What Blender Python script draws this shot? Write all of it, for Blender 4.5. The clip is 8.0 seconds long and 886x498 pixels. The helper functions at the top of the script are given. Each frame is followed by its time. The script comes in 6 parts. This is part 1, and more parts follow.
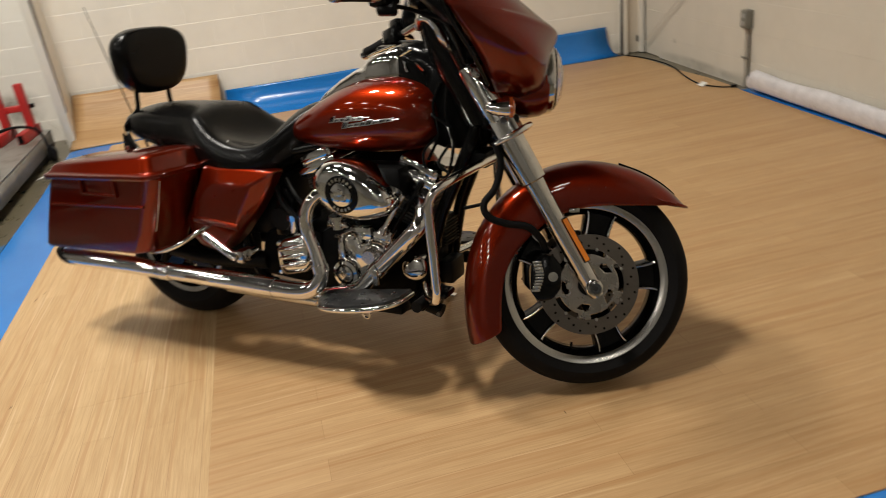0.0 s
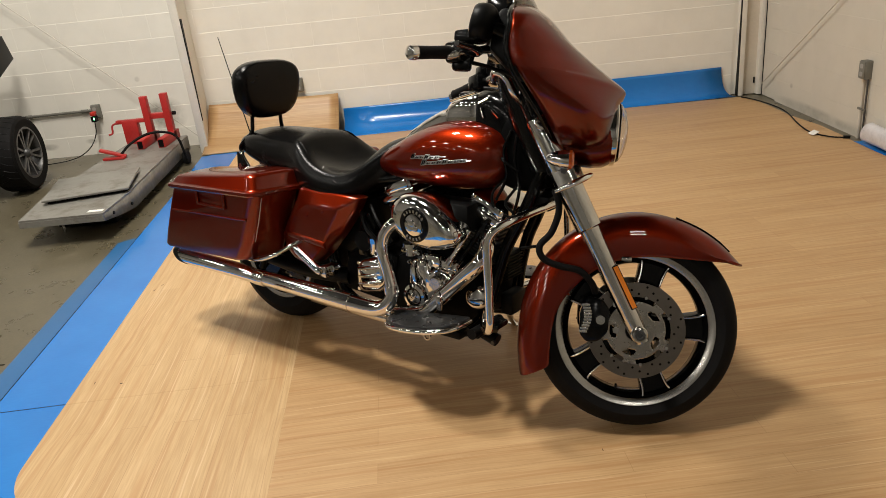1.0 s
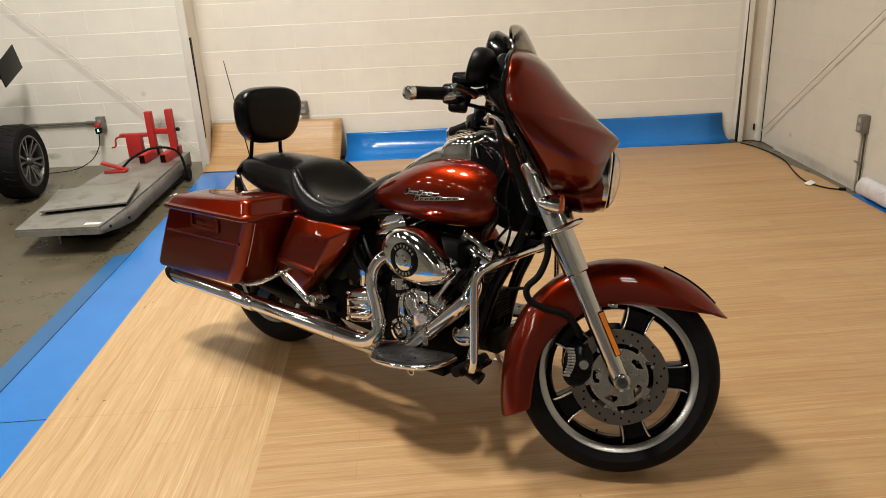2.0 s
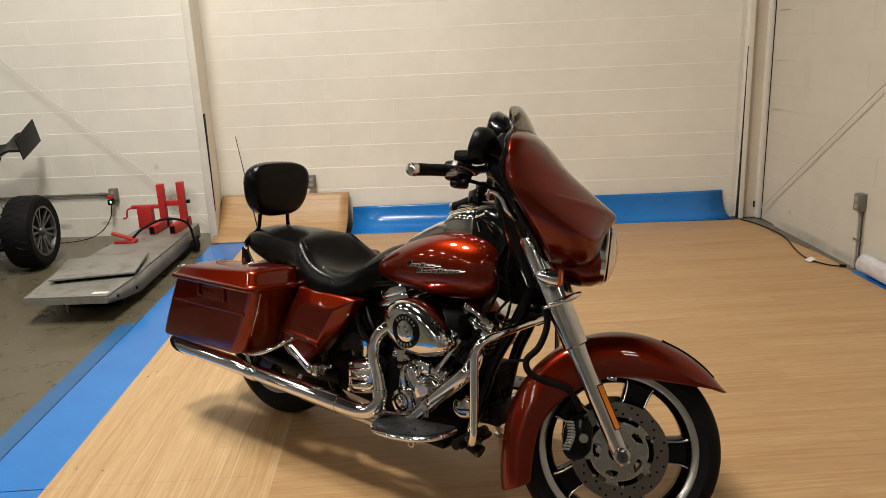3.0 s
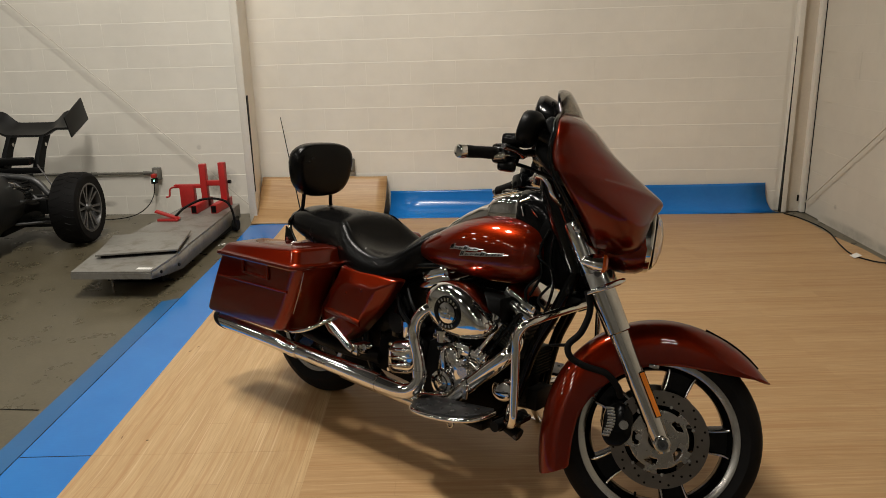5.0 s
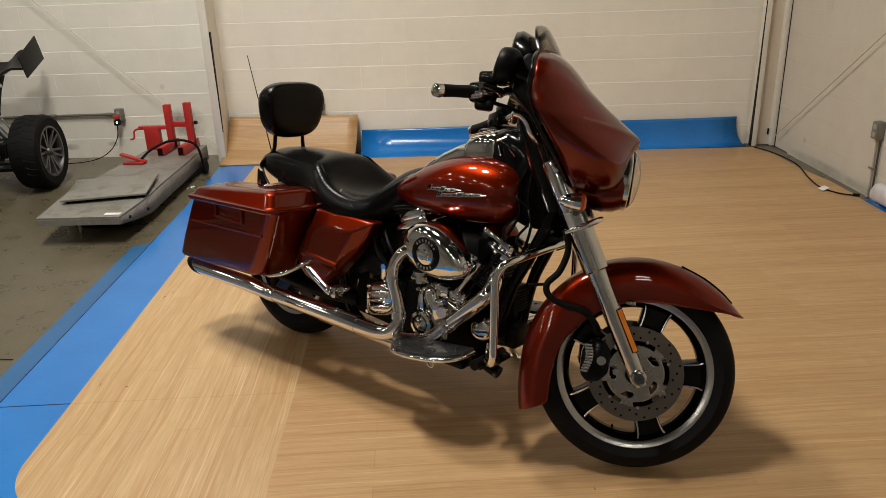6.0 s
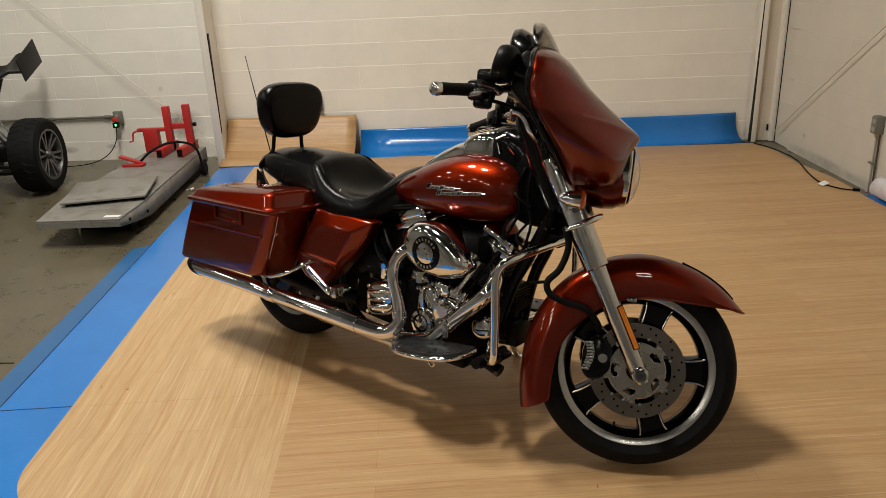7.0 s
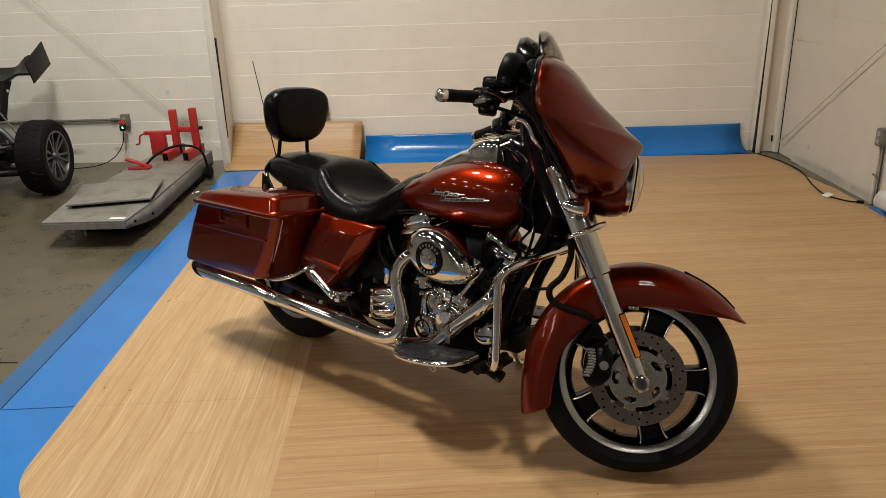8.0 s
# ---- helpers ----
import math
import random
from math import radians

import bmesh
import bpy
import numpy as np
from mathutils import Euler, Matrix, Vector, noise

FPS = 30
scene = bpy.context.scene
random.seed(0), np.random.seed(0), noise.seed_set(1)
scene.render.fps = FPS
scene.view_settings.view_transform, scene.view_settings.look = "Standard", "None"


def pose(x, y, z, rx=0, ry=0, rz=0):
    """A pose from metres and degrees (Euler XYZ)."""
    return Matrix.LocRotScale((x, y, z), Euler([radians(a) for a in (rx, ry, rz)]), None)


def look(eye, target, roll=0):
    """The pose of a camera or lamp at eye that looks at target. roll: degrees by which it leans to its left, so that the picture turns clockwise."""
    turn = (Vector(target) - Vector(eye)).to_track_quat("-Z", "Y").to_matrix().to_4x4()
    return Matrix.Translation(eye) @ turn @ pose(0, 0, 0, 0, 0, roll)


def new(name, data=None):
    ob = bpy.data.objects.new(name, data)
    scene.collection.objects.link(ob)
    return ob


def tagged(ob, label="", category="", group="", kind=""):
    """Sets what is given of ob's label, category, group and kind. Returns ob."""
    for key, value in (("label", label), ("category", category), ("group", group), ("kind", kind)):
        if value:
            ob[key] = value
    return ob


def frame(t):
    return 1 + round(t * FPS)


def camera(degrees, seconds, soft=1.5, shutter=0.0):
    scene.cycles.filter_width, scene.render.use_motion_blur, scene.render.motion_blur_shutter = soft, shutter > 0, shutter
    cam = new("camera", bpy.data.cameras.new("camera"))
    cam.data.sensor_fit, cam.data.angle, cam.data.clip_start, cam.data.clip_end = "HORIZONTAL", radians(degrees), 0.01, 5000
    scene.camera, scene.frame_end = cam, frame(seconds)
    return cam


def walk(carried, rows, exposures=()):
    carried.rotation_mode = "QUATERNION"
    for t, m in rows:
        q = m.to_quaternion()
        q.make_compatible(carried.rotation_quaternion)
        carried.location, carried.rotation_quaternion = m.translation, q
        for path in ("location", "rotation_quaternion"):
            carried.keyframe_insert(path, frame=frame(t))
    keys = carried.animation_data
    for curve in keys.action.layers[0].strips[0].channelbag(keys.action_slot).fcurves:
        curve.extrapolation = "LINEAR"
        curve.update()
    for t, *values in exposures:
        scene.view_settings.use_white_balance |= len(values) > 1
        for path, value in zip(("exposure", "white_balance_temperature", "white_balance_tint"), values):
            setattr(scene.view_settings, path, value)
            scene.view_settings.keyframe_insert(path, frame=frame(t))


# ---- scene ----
cam = camera(62.2, 8.0, soft=0.3, shutter=0.2)
PATH = [
    (0, (-0.181, 0.084, 1.409), (0.01, 1.886, 0.564), -7.5),
    (0.2, (-0.103, 0.009, 1.417), (-0.083, 1.832, 0.595), -2.5),
    (0.5, (-0.053, -0.074, 1.476), (-0.187, 1.768, 0.708), -4.3),
    (1, (-0.022, -0.078, 1.514), (-0.128, 1.764, 0.743), -6.1),
    (1.5, (-0.009, -0.064, 1.547), (-0.122, 1.782, 0.784), -3.8),
    (2, (0.012, -0.075, 1.552), (-0.087, 1.793, 0.843), -3.0),
    (2.2, (0.028, -0.088, 1.569), (-0.064, 1.793, 0.895), -3.1),
    (3.3, (0.026, -0.131, 1.556), (-0.095, 1.807, 1.076), -2.2),
    (3.5, (0.018, -0.134, 1.54), (-0.122, 1.805, 1.071), -2.3),
    (4, (0.017, -0.134, 1.558), (-0.157, 1.795, 1.062), -2.3),
    (5.3, (-0.017, -0.142, 1.544), (-0.21, 1.756, 0.943), -1.6),
    (5.5, (-0.018, -0.121, 1.54), (-0.165, 1.744, 0.833), -1.7),
    (6, (-0.034, -0.125, 1.559), (-0.152, 1.741, 0.848), -2.0),
    (6.5, (-0.035, -0.126, 1.552), (-0.157, 1.741, 0.845), -2.4),
    (7, (-0.033, -0.122, 1.555), (-0.152, 1.743, 0.843), -2.6),
    (7.5, (-0.032, -0.129, 1.555), (-0.153, 1.738, 0.848), -1.9),
    (8, (-0.032, -0.135, 1.555), (-0.16, 1.737, 0.861), -1.9),
]
EXPOSURES = [(0.0, 0.0), (0.5, 0.05), (1.0, 0.12), (1.5, 0.17), (2.0, 0.22), (3.3, -0.06), (4.0, -0.21), (5.3, -0.40), (5.6, -0.40), (6.1, -0.17), (8.0, -0.17)]
walk(cam, [(t, look(eye, target, roll)) for t, eye, target, roll in PATH], EXPOSURES)

# ---- light ----
world = bpy.data.worlds.new("hall_air")
world.use_nodes = True
world.node_tree.nodes["Background"].inputs[0].default_value = (0.9, 0.92, 1.0, 1)
world.node_tree.nodes["Background"].inputs[1].default_value = 0.004
scene.world = world
LAMP_COLOUR = (1.0, 0.95, 0.86)
# unseen lamps: the first fits the cast shadow, most others are added fill and glints
LAMPS = [(-1.52, 2.12, 200), (-2.35, 3.8, 170)] + [(x, y + d, w / 2) for x, y, w in ((-6.4, 2.1, 66), (-6.4, -3.6, 66), (-11.0, 2.1, 100), (-11.0, -3.6, 60), (0.8, -7.2, 55), (-6.4, -8.3, 120)) for d in (-1.25, 1.25)]
LAMP_HEIGHT = 5.5

# ---- materials ----


def node_mat(name):
    m = bpy.data.materials.new(name)
    m.use_nodes = True
    nt = m.node_tree
    return m, nt, nt.nodes["Principled BSDF"]


def add(nt, kind, **values):
    n = nt.nodes.new(kind)
    for k, v in values.items():
        n.inputs[k.replace("_", " ")].default_value = v
    return n


def coords(nt, scale=(1, 1, 1), rot=(0, 0, 0), kind="Object"):
    tc = nt.nodes.new("ShaderNodeTexCoord")
    mp = nt.nodes.new("ShaderNodeMapping")
    mp.inputs["Scale"].default_value = scale
    mp.inputs["Rotation"].default_value = rot
    nt.links.new(tc.outputs[kind], mp.inputs["Vector"])
    return mp.outputs["Vector"]


def noise_of(nt, vec, scale, detail=4.0, rough=0.55):
    n = add(nt, "ShaderNodeTexNoise", Scale=scale, Detail=detail, Roughness=rough)
    nt.links.new(vec, n.inputs["Vector"])
    return n.outputs["Fac"]


def ramp(nt, fac, stops):
    r = nt.nodes.new("ShaderNodeValToRGB")
    while len(r.color_ramp.elements) < len(stops):
        r.color_ramp.elements.new(0.5)
    for e, (p, c) in zip(r.color_ramp.elements, stops):
        e.position = p
        e.color = (*c, 1) if len(c) == 3 else c
    nt.links.new(fac, r.inputs["Fac"])
    return r.outputs["Color"]


def mixed(nt, fac, a, b, mode="MIX"):
    m = nt.nodes.new("ShaderNodeMix")
    m.data_type, m.blend_type = "RGBA", mode
    for sock, v in ((m.inputs[0], fac), (m.inputs[6], a), (m.inputs[7], b)):
        if isinstance(v, (int, float)):
            sock.default_value = v
        elif isinstance(v, tuple):
            sock.default_value = (*v, 1)
        else:
            nt.links.new(v, sock)
    return m.outputs[2]


def bump(nt, bsdf, height, strength=0.2, distance=0.01):
    b = add(nt, "ShaderNodeBump", Strength=strength, Distance=distance)
    nt.links.new(height, b.inputs["Height"])
    nt.links.new(b.outputs["Normal"], bsdf.inputs["Normal"])


def map_range(nt, fac, lo, hi):
    m = nt.nodes.new("ShaderNodeMapRange")
    m.inputs["To Min"].default_value, m.inputs["To Max"].default_value = lo, hi
    nt.links.new(fac, m.inputs["Value"])
    return m.outputs["Result"]


def simple(name, colour, rough, metal=0.0, spec=0.5, vary=0.12, scale=6.0, fine=60.0, relief=0.0, rough_vary=0.08, coat=0.0, coat_rough=0.05):
    """Colour with cloudy and fine variation, uneven gloss and optional fine relief."""
    m, nt, b = node_mat(name)
    v = coords(nt)
    n1, n2 = noise_of(nt, v, scale), noise_of(nt, v, fine, 3)
    lo = tuple(c * (1 - vary) for c in colour)
    hi = tuple(min(1, c * (1 + vary)) for c in colour)
    c1 = ramp(nt, n1, [(0.3, lo), (0.7, hi)])
    c2 = mixed(nt, 0.35, c1, ramp(nt, n2, [(0.3, lo), (0.7, hi)]))
    nt.links.new(c2, b.inputs["Base Color"])
    nt.links.new(map_range(nt, n1, max(0.01, rough - rough_vary), rough + rough_vary), b.inputs["Roughness"])
    b.inputs["Metallic"].default_value = metal
    b.inputs["Specular IOR Level"].default_value = spec
    b.inputs["Coat Weight"].default_value = coat
    b.inputs["Coat Roughness"].default_value = coat_rough
    if relief:
        bump(nt, b, n2, relief, 0.004)
    return m


CHROME = simple("chrome", (0.80, 0.79, 0.77), 0.07, 1.0, vary=0.05, scale=9, rough_vary=0.035)
ALLOY = simple("machined_alloy", (0.58, 0.56, 0.52), 0.24, 1.0, vary=0.08, scale=14)
STEEL = simple("brushed_steel", (0.60, 0.58, 0.545), 0.12, 1.0, vary=0.06, scale=8, rough_vary=0.04)
DISC_STEEL = simple("disc_steel", (0.21, 0.185, 0.158), 0.32, 1.0, vary=0.1, scale=20)
CARRIER = simple("disc_carrier_alloy", (0.44, 0.41, 0.365), 0.27, 1.0, vary=0.08, scale=20)
BADGE = simple("bright_badge", (0.50, 0.48, 0.45), 0.3, 0.9)
DARK_STEEL = simple("dark_steel", (0.09, 0.09, 0.09), 0.4, 0.7, vary=0.2)
BLACK_GLOSS = simple("black_gloss_paint", (0.003, 0.003, 0.003), 0.16, spec=0.22)
BLACK_SATIN = simple("black_satin_paint", (0.003, 0.003, 0.003), 0.46, spec=0.12)
ENGINE_BLACK = simple("black_engine_enamel", (0.003, 0.003, 0.003), 0.5, spec=0.04)
BLACK_PLASTIC = simple("black_plastic", (0.003, 0.003, 0.003), 0.42, spec=0.15, relief=0.15)
RUBBER = simple("black_rubber", (0.0065, 0.006, 0.006), 0.66, spec=0.12, vary=0.25, relief=0.2)
LEATHER = simple("black_leather", (0.0028, 0.0026, 0.0026), 0.25, spec=0.21, vary=0.3, scale=10, fine=320, relief=0.10, rough_vary=0.08)
AMBER = simple("amber_reflector", (0.95, 0.25, 0.012), 0.18, coat=0.8, fine=240)
SIGNAL_LENS = simple("signal_lens", (0.55, 0.085, 0.008), 0.12, coat=0.8, fine=240)
PAD_RUBBER = simple("worn_pad_rubber", (0.016, 0.016, 0.016), 0.30, spec=0.45, vary=0.3, scale=30, relief=0.1, rough_vary=0.1)
FIN_METAL = simple("finned_engine_metal", (0.10, 0.10, 0.10), 0.34, 0.8, vary=0.2)
RED_ENAMEL = simple("red_enamel", (0.42, 0.022, 0.02), 0.36, vary=0.2)
# skirt grey, darker and more mottled than the deck's enamel
SKIRT_STEEL = simple("mottled_skirt_enamel", (0.165, 0.155, 0.138), 0.5, vary=0.5, scale=7, fine=35)
GALVANISED = simple("galvanised_conduit", (0.17, 0.165, 0.140), 0.5, 0.2, vary=0.25)
WHITE_PLASTIC = simple("white_plastic", (0.7, 0.69, 0.66), 0.4)
TAG_PAPER = simple("white_paper", (0.8, 0.79, 0.76), 0.7)
RED_PLASTIC = simple("red_plastic", (0.5, 0.03, 0.02), 0.35)
CARBON = simple("dark_carbon", (0.010, 0.010, 0.010), 0.42, spec=0.3, vary=0.3, fine=220)
GUNMETAL = simple("gunmetal_alloy", (0.14, 0.137, 0.135), 0.34, 0.8, vary=0.15)
SOCKET_GREY = simple("grey_socket_plastic", (0.30, 0.29, 0.265), 0.5)
COLUMN_PAINT = simple("column_paint", (0.80, 0.765, 0.69), 0.5, vary=0.06, scale=3, relief=0.1)
WEB_PAINT = simple("column_web_paint", (0.66, 0.59, 0.49), 0.5, vary=0.08, scale=3, relief=0.1)
CEILING_PAINT = simple("unseen_dark_ceiling", (0.05, 0.05, 0.05), 0.8)
HALL_GREY = simple("unseen_hall_grey", (0.33, 0.32, 0.30), 0.7)
CLEAR_FILM = simple("milky_film", (0.62, 0.60, 0.62), 0.3, vary=0.15, scale=12, relief=0.3)


def enamel_mat():
    """Grey machine enamel with oily smudges and rubbed patches."""
    m, nt, b = node_mat("grey_enamel")
    v = coords(nt)
    cloud, smudge, fine = noise_of(nt, v, 4, 4), noise_of(nt, v, 5.5, 7, 0.7), noise_of(nt, v, 45, 3)
    c = ramp(nt, cloud, [(0.3, (0.180, 0.172, 0.152)), (0.7, (0.240, 0.230, 0.206))])
    c = mixed(nt, 0.25, c, ramp(nt, fine, [(0.3, (0.16, 0.154, 0.138)), (0.7, (0.26, 0.25, 0.226))]))
    c = mixed(nt, ramp(nt, smudge, [(0.50, (0, 0, 0)), (0.64, (0.75, 0.75, 0.75))]), c, (0.095, 0.078, 0.055))
    nt.links.new(c, b.inputs["Base Color"])
    nt.links.new(map_range(nt, cloud, 0.3, 0.5), b.inputs["Roughness"])
    return m


GREY_ENAMEL = enamel_mat()


def paint_mat():
    m, nt, b = node_mat("burnt_orange_pearl_paint")
    v = coords(nt)
    flake = noise_of(nt, v, 900, 2)
    cloud = noise_of(nt, v, 5)
    c = mixed(nt, 0.5, ramp(nt, cloud, [(0.3, (0.150, 0.0080, 0.0017)), (0.7, (0.174, 0.0100, 0.0021))]),
              ramp(nt, flake, [(0.3, (0.10, 0.0056, 0.0010)), (0.75, (0.30, 0.031, 0.0044))]))
    nt.links.new(c, b.inputs["Base Color"])
    b.inputs["Metallic"].default_value = 0.85
    nt.links.new(map_range(nt, cloud, 0.33, 0.39), b.inputs["Roughness"])
    b.inputs["Specular Tint"].default_value = (0.30, 0.045, 0.015, 1)
    b.inputs["Specular IOR Level"].default_value = 0.2
    b.inputs["Coat Weight"].default_value = 0.95
    b.inputs["Coat IOR"].default_value = 1.46
    b.inputs["Coat Roughness"].default_value = 0.015
    return m


PAINT = paint_mat()


def wood_mat(name, along, tone):
    """Oak-look vinyl: long grain and streaks, with slightly differing boards; along is 'x' or 'y'."""
    m, nt, b = node_mat(name)
    rot = (0, 0, 0) if along == "x" else (0, 0, radians(90))
    # the grain wanders a little across its run
    wander = add(nt, "ShaderNodeTexNoise", Scale=1.5, Detail=1.5, Roughness=0.5)
    nt.links.new(coords(nt), wander.inputs["Vector"])
    drift, bent = nt.nodes.new("ShaderNodeVectorMath"), nt.nodes.new("ShaderNodeVectorMath")
    drift.operation, bent.operation = "SCALE", "ADD"
    drift.inputs["Scale"].default_value = 0.036
    nt.links.new(wander.outputs["Color"], drift.inputs[0])
    nt.links.new(drift.outputs["Vector"], bent.inputs[0])
    nt.links.new(coords(nt), bent.inputs[1])
    def stretched(a, b):
        mp = nt.nodes.new("ShaderNodeMapping")
        mp.inputs["Scale"].default_value = (a, b, 1) if along == "x" else (b, a, 1)
        nt.links.new(bent.outputs["Vector"], mp.inputs["Vector"])
        return mp.outputs["Vector"]
    fine = noise_of(nt, stretched(6.0, 150), 1.0, 5, 0.62)
    pore = noise_of(nt, stretched(9.0, 260), 1.0, 2, 0.5)
    broad = noise_of(nt, stretched(1.0, 26), 1.0, 4, 0.6)
    streak = noise_of(nt, stretched(1.3, 85), 1.0, 1, 0.4)
    brown = noise_of(nt, stretched(0.9, 44), 1.0, 3, 0.5)
    cloud = noise_of(nt, coords(nt), 0.8, 3)
    br = add(nt, "ShaderNodeTexBrick", Scale=1.0, Mortar_Size=0.0011, Mortar_Smooth=0.4, Brick_Width=1.22, Row_Height=0.095)
    br.offset = 0.37
    br.inputs["Color1"].default_value, br.inputs["Color2"].default_value = (0, 0, 0, 1), (1, 1, 1, 1)
    nt.links.new(coords(nt, (1, 1, 1), rot), br.inputs["Vector"])
    c = ramp(nt, broad, [(0.36, (0.49, 0.315, 0.158)), (0.64, (0.65, 0.462, 0.268))])
    c = mixed(nt, 0.52, c, ramp(nt, fine, [(0.38, (0.42, 0.26, 0.125)), (0.62, (0.66, 0.47, 0.275))]))
    c = mixed(nt, ramp(nt, brown, [(0.52, (0, 0, 0)), (0.64, (0.72, 0.72, 0.72))]), c, (0.44, 0.235, 0.100))
    c = mixed(nt, ramp(nt, streak, [(0.66, (0, 0, 0)), (0.71, (0.5, 0.5, 0.5))]), c, (0.80, 0.64, 0.45))
    c = mixed(nt, ramp(nt, pore, [(0.64, (0, 0, 0)), (0.72, (0.4, 0.4, 0.4))]), c, (0.38, 0.23, 0.11))
    c = mixed(nt, 0.24, c, mixed(nt, br.outputs["Color"], (0.44, 0.275, 0.13), (0.70, 0.505, 0.29)))
    c = mixed(nt, ramp(nt, br.outputs["Fac"], [(0.0, (0, 0, 0)), (1.0, (0.42, 0.42, 0.42))]), c, (0.30, 0.165, 0.075))
    c = mixed(nt, 0.10, c, ramp(nt, cloud, [(0.3, (0.40, 0.25, 0.12)), (0.7, (0.70, 0.50, 0.30))]))
    c = mixed(nt, 1.0, c, tone, "MULTIPLY")
    nt.links.new(c, b.inputs["Base Color"])
    nt.links.new(map_range(nt, broad, 0.36, 0.52), b.inputs["Roughness"])
    bump(nt, b, fine, 0.05, 0.002)
    return m


# lengthwise tone is darker and redder: light falling off rightwards, put into the colour
WOOD_X, WOOD_Y = wood_mat("oak_vinyl_lengthwise", "x", (0.832, 0.752, 0.642)), wood_mat("oak_vinyl_crosswise", "y", (0.935, 0.903, 0.822))


def concrete_mat():
    m, nt, b = node_mat("sealed_concrete")
    v = coords(nt)
    big, mid, fine = noise_of(nt, v, 0.9, 5), noise_of(nt, v, 5, 6, 0.65), noise_of(nt, v, 70, 4)
    c = ramp(nt, big, [(0.3, (0.074, 0.061, 0.034)), (0.7, (0.126, 0.106, 0.063))])
    c = mixed(nt, 0.4, c, ramp(nt, mid, [(0.3, (0.055, 0.046, 0.029)), (0.7, (0.17, 0.146, 0.102))]))
    c = mixed(nt, 0.15, c, ramp(nt, fine, [(0.35, (0.055, 0.047, 0.033)), (0.65, (0.19, 0.168, 0.122))]))
    nt.links.new(c, b.inputs["Base Color"])
    nt.links.new(map_range(nt, mid, 0.16, 0.44), b.inputs["Roughness"])
    bump(nt, b, fine, 0.08, 0.003)
    return m


CONCRETE = concrete_mat()


def vinyl_mat(name, lo, hi, rough=0.22):
    m, nt, b = node_mat(name)
    v = coords(nt)
    big, fine = noise_of(nt, v, 1.6, 4), noise_of(nt, coords(nt, (1, 6, 1)), 22, 4)
    c = mixed(nt, 0.25, ramp(nt, big, [(0.3, lo), (0.7, hi)]), ramp(nt, fine, [(0.3, lo), (0.7, hi)]))
    nt.links.new(c, b.inputs["Base Color"])
    nt.links.new(map_range(nt, big, rough - 0.06, rough + 0.12), b.inputs["Roughness"])
    bump(nt, b, noise_of(nt, v, 3, 2), 0.12, 0.02)
    return m


BLUE = vinyl_mat("blue_vinyl", (0.010, 0.152, 0.50), (0.018, 0.202, 0.60), 0.17)
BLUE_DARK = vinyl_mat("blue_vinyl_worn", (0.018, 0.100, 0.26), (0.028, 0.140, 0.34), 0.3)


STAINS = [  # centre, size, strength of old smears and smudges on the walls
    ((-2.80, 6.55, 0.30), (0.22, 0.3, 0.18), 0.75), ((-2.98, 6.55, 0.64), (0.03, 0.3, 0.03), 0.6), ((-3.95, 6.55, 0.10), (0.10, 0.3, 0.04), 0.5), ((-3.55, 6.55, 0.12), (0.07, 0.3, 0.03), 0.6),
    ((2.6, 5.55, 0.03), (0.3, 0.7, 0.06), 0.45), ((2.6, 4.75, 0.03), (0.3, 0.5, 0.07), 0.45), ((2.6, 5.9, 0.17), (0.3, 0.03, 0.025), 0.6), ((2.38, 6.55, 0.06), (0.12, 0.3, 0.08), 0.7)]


def block_mat(name, base, per_piece):
    """Old white paint on concrete blocks: pores, roller texture, scuffs, smears."""
    m, nt, b = node_mat(name)
    place = nt.nodes.new("ShaderNodeNewGeometry").outputs["Position"]
    big, mid, fine = noise_of(nt, place, 1.1, 4), noise_of(nt, place, 7, 5, 0.6), noise_of(nt, place, 120, 4)
    lo, hi = tuple(c * 0.92 for c in base), tuple(c * 1.04 for c in base)
    c = ramp(nt, big, [(0.3, lo), (0.7, hi)])
    c = mixed(nt, 0.3, c, ramp(nt, mid, [(0.3, tuple(c * 0.88 for c in base)), (0.6, base)]))
    tall = nt.nodes.new("ShaderNodeMapping")
    tall.inputs["Scale"].default_value = (1, 1, 0.35)
    nt.links.new(place, tall.inputs["Vector"])
    scuff = noise_of(nt, tall.outputs["Vector"], 2.3, 8, 0.7)
    c = mixed(nt, ramp(nt, scuff, [(0.62, (0, 0, 0)), (0.76, (0.35, 0.35, 0.35))]), c, tuple(c * 0.72 for c in base))
    if per_piece:
        oi = nt.nodes.new("ShaderNodeObjectInfo")
        c = mixed(nt, 0.06, c, ramp(nt, oi.outputs["Random"], [(0.0, tuple(c * 0.80 for c in base)), (1.0, tuple(c * 1.06 for c in base))]))
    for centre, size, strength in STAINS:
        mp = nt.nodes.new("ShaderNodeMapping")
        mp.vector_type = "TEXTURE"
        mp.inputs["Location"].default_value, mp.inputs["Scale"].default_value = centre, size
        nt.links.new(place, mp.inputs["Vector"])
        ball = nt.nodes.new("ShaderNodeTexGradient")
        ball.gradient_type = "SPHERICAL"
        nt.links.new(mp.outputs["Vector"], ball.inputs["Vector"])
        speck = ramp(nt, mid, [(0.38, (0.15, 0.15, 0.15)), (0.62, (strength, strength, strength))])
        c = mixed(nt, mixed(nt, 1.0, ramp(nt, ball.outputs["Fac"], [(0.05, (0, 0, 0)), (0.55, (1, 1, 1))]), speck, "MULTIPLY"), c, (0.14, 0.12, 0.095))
    nt.links.new(c, b.inputs["Base Color"])
    b.inputs["Roughness"].default_value = 0.62
    bump(nt, b, mixed(nt, 0.5, mid, fine), 0.14, 0.006)
    return m


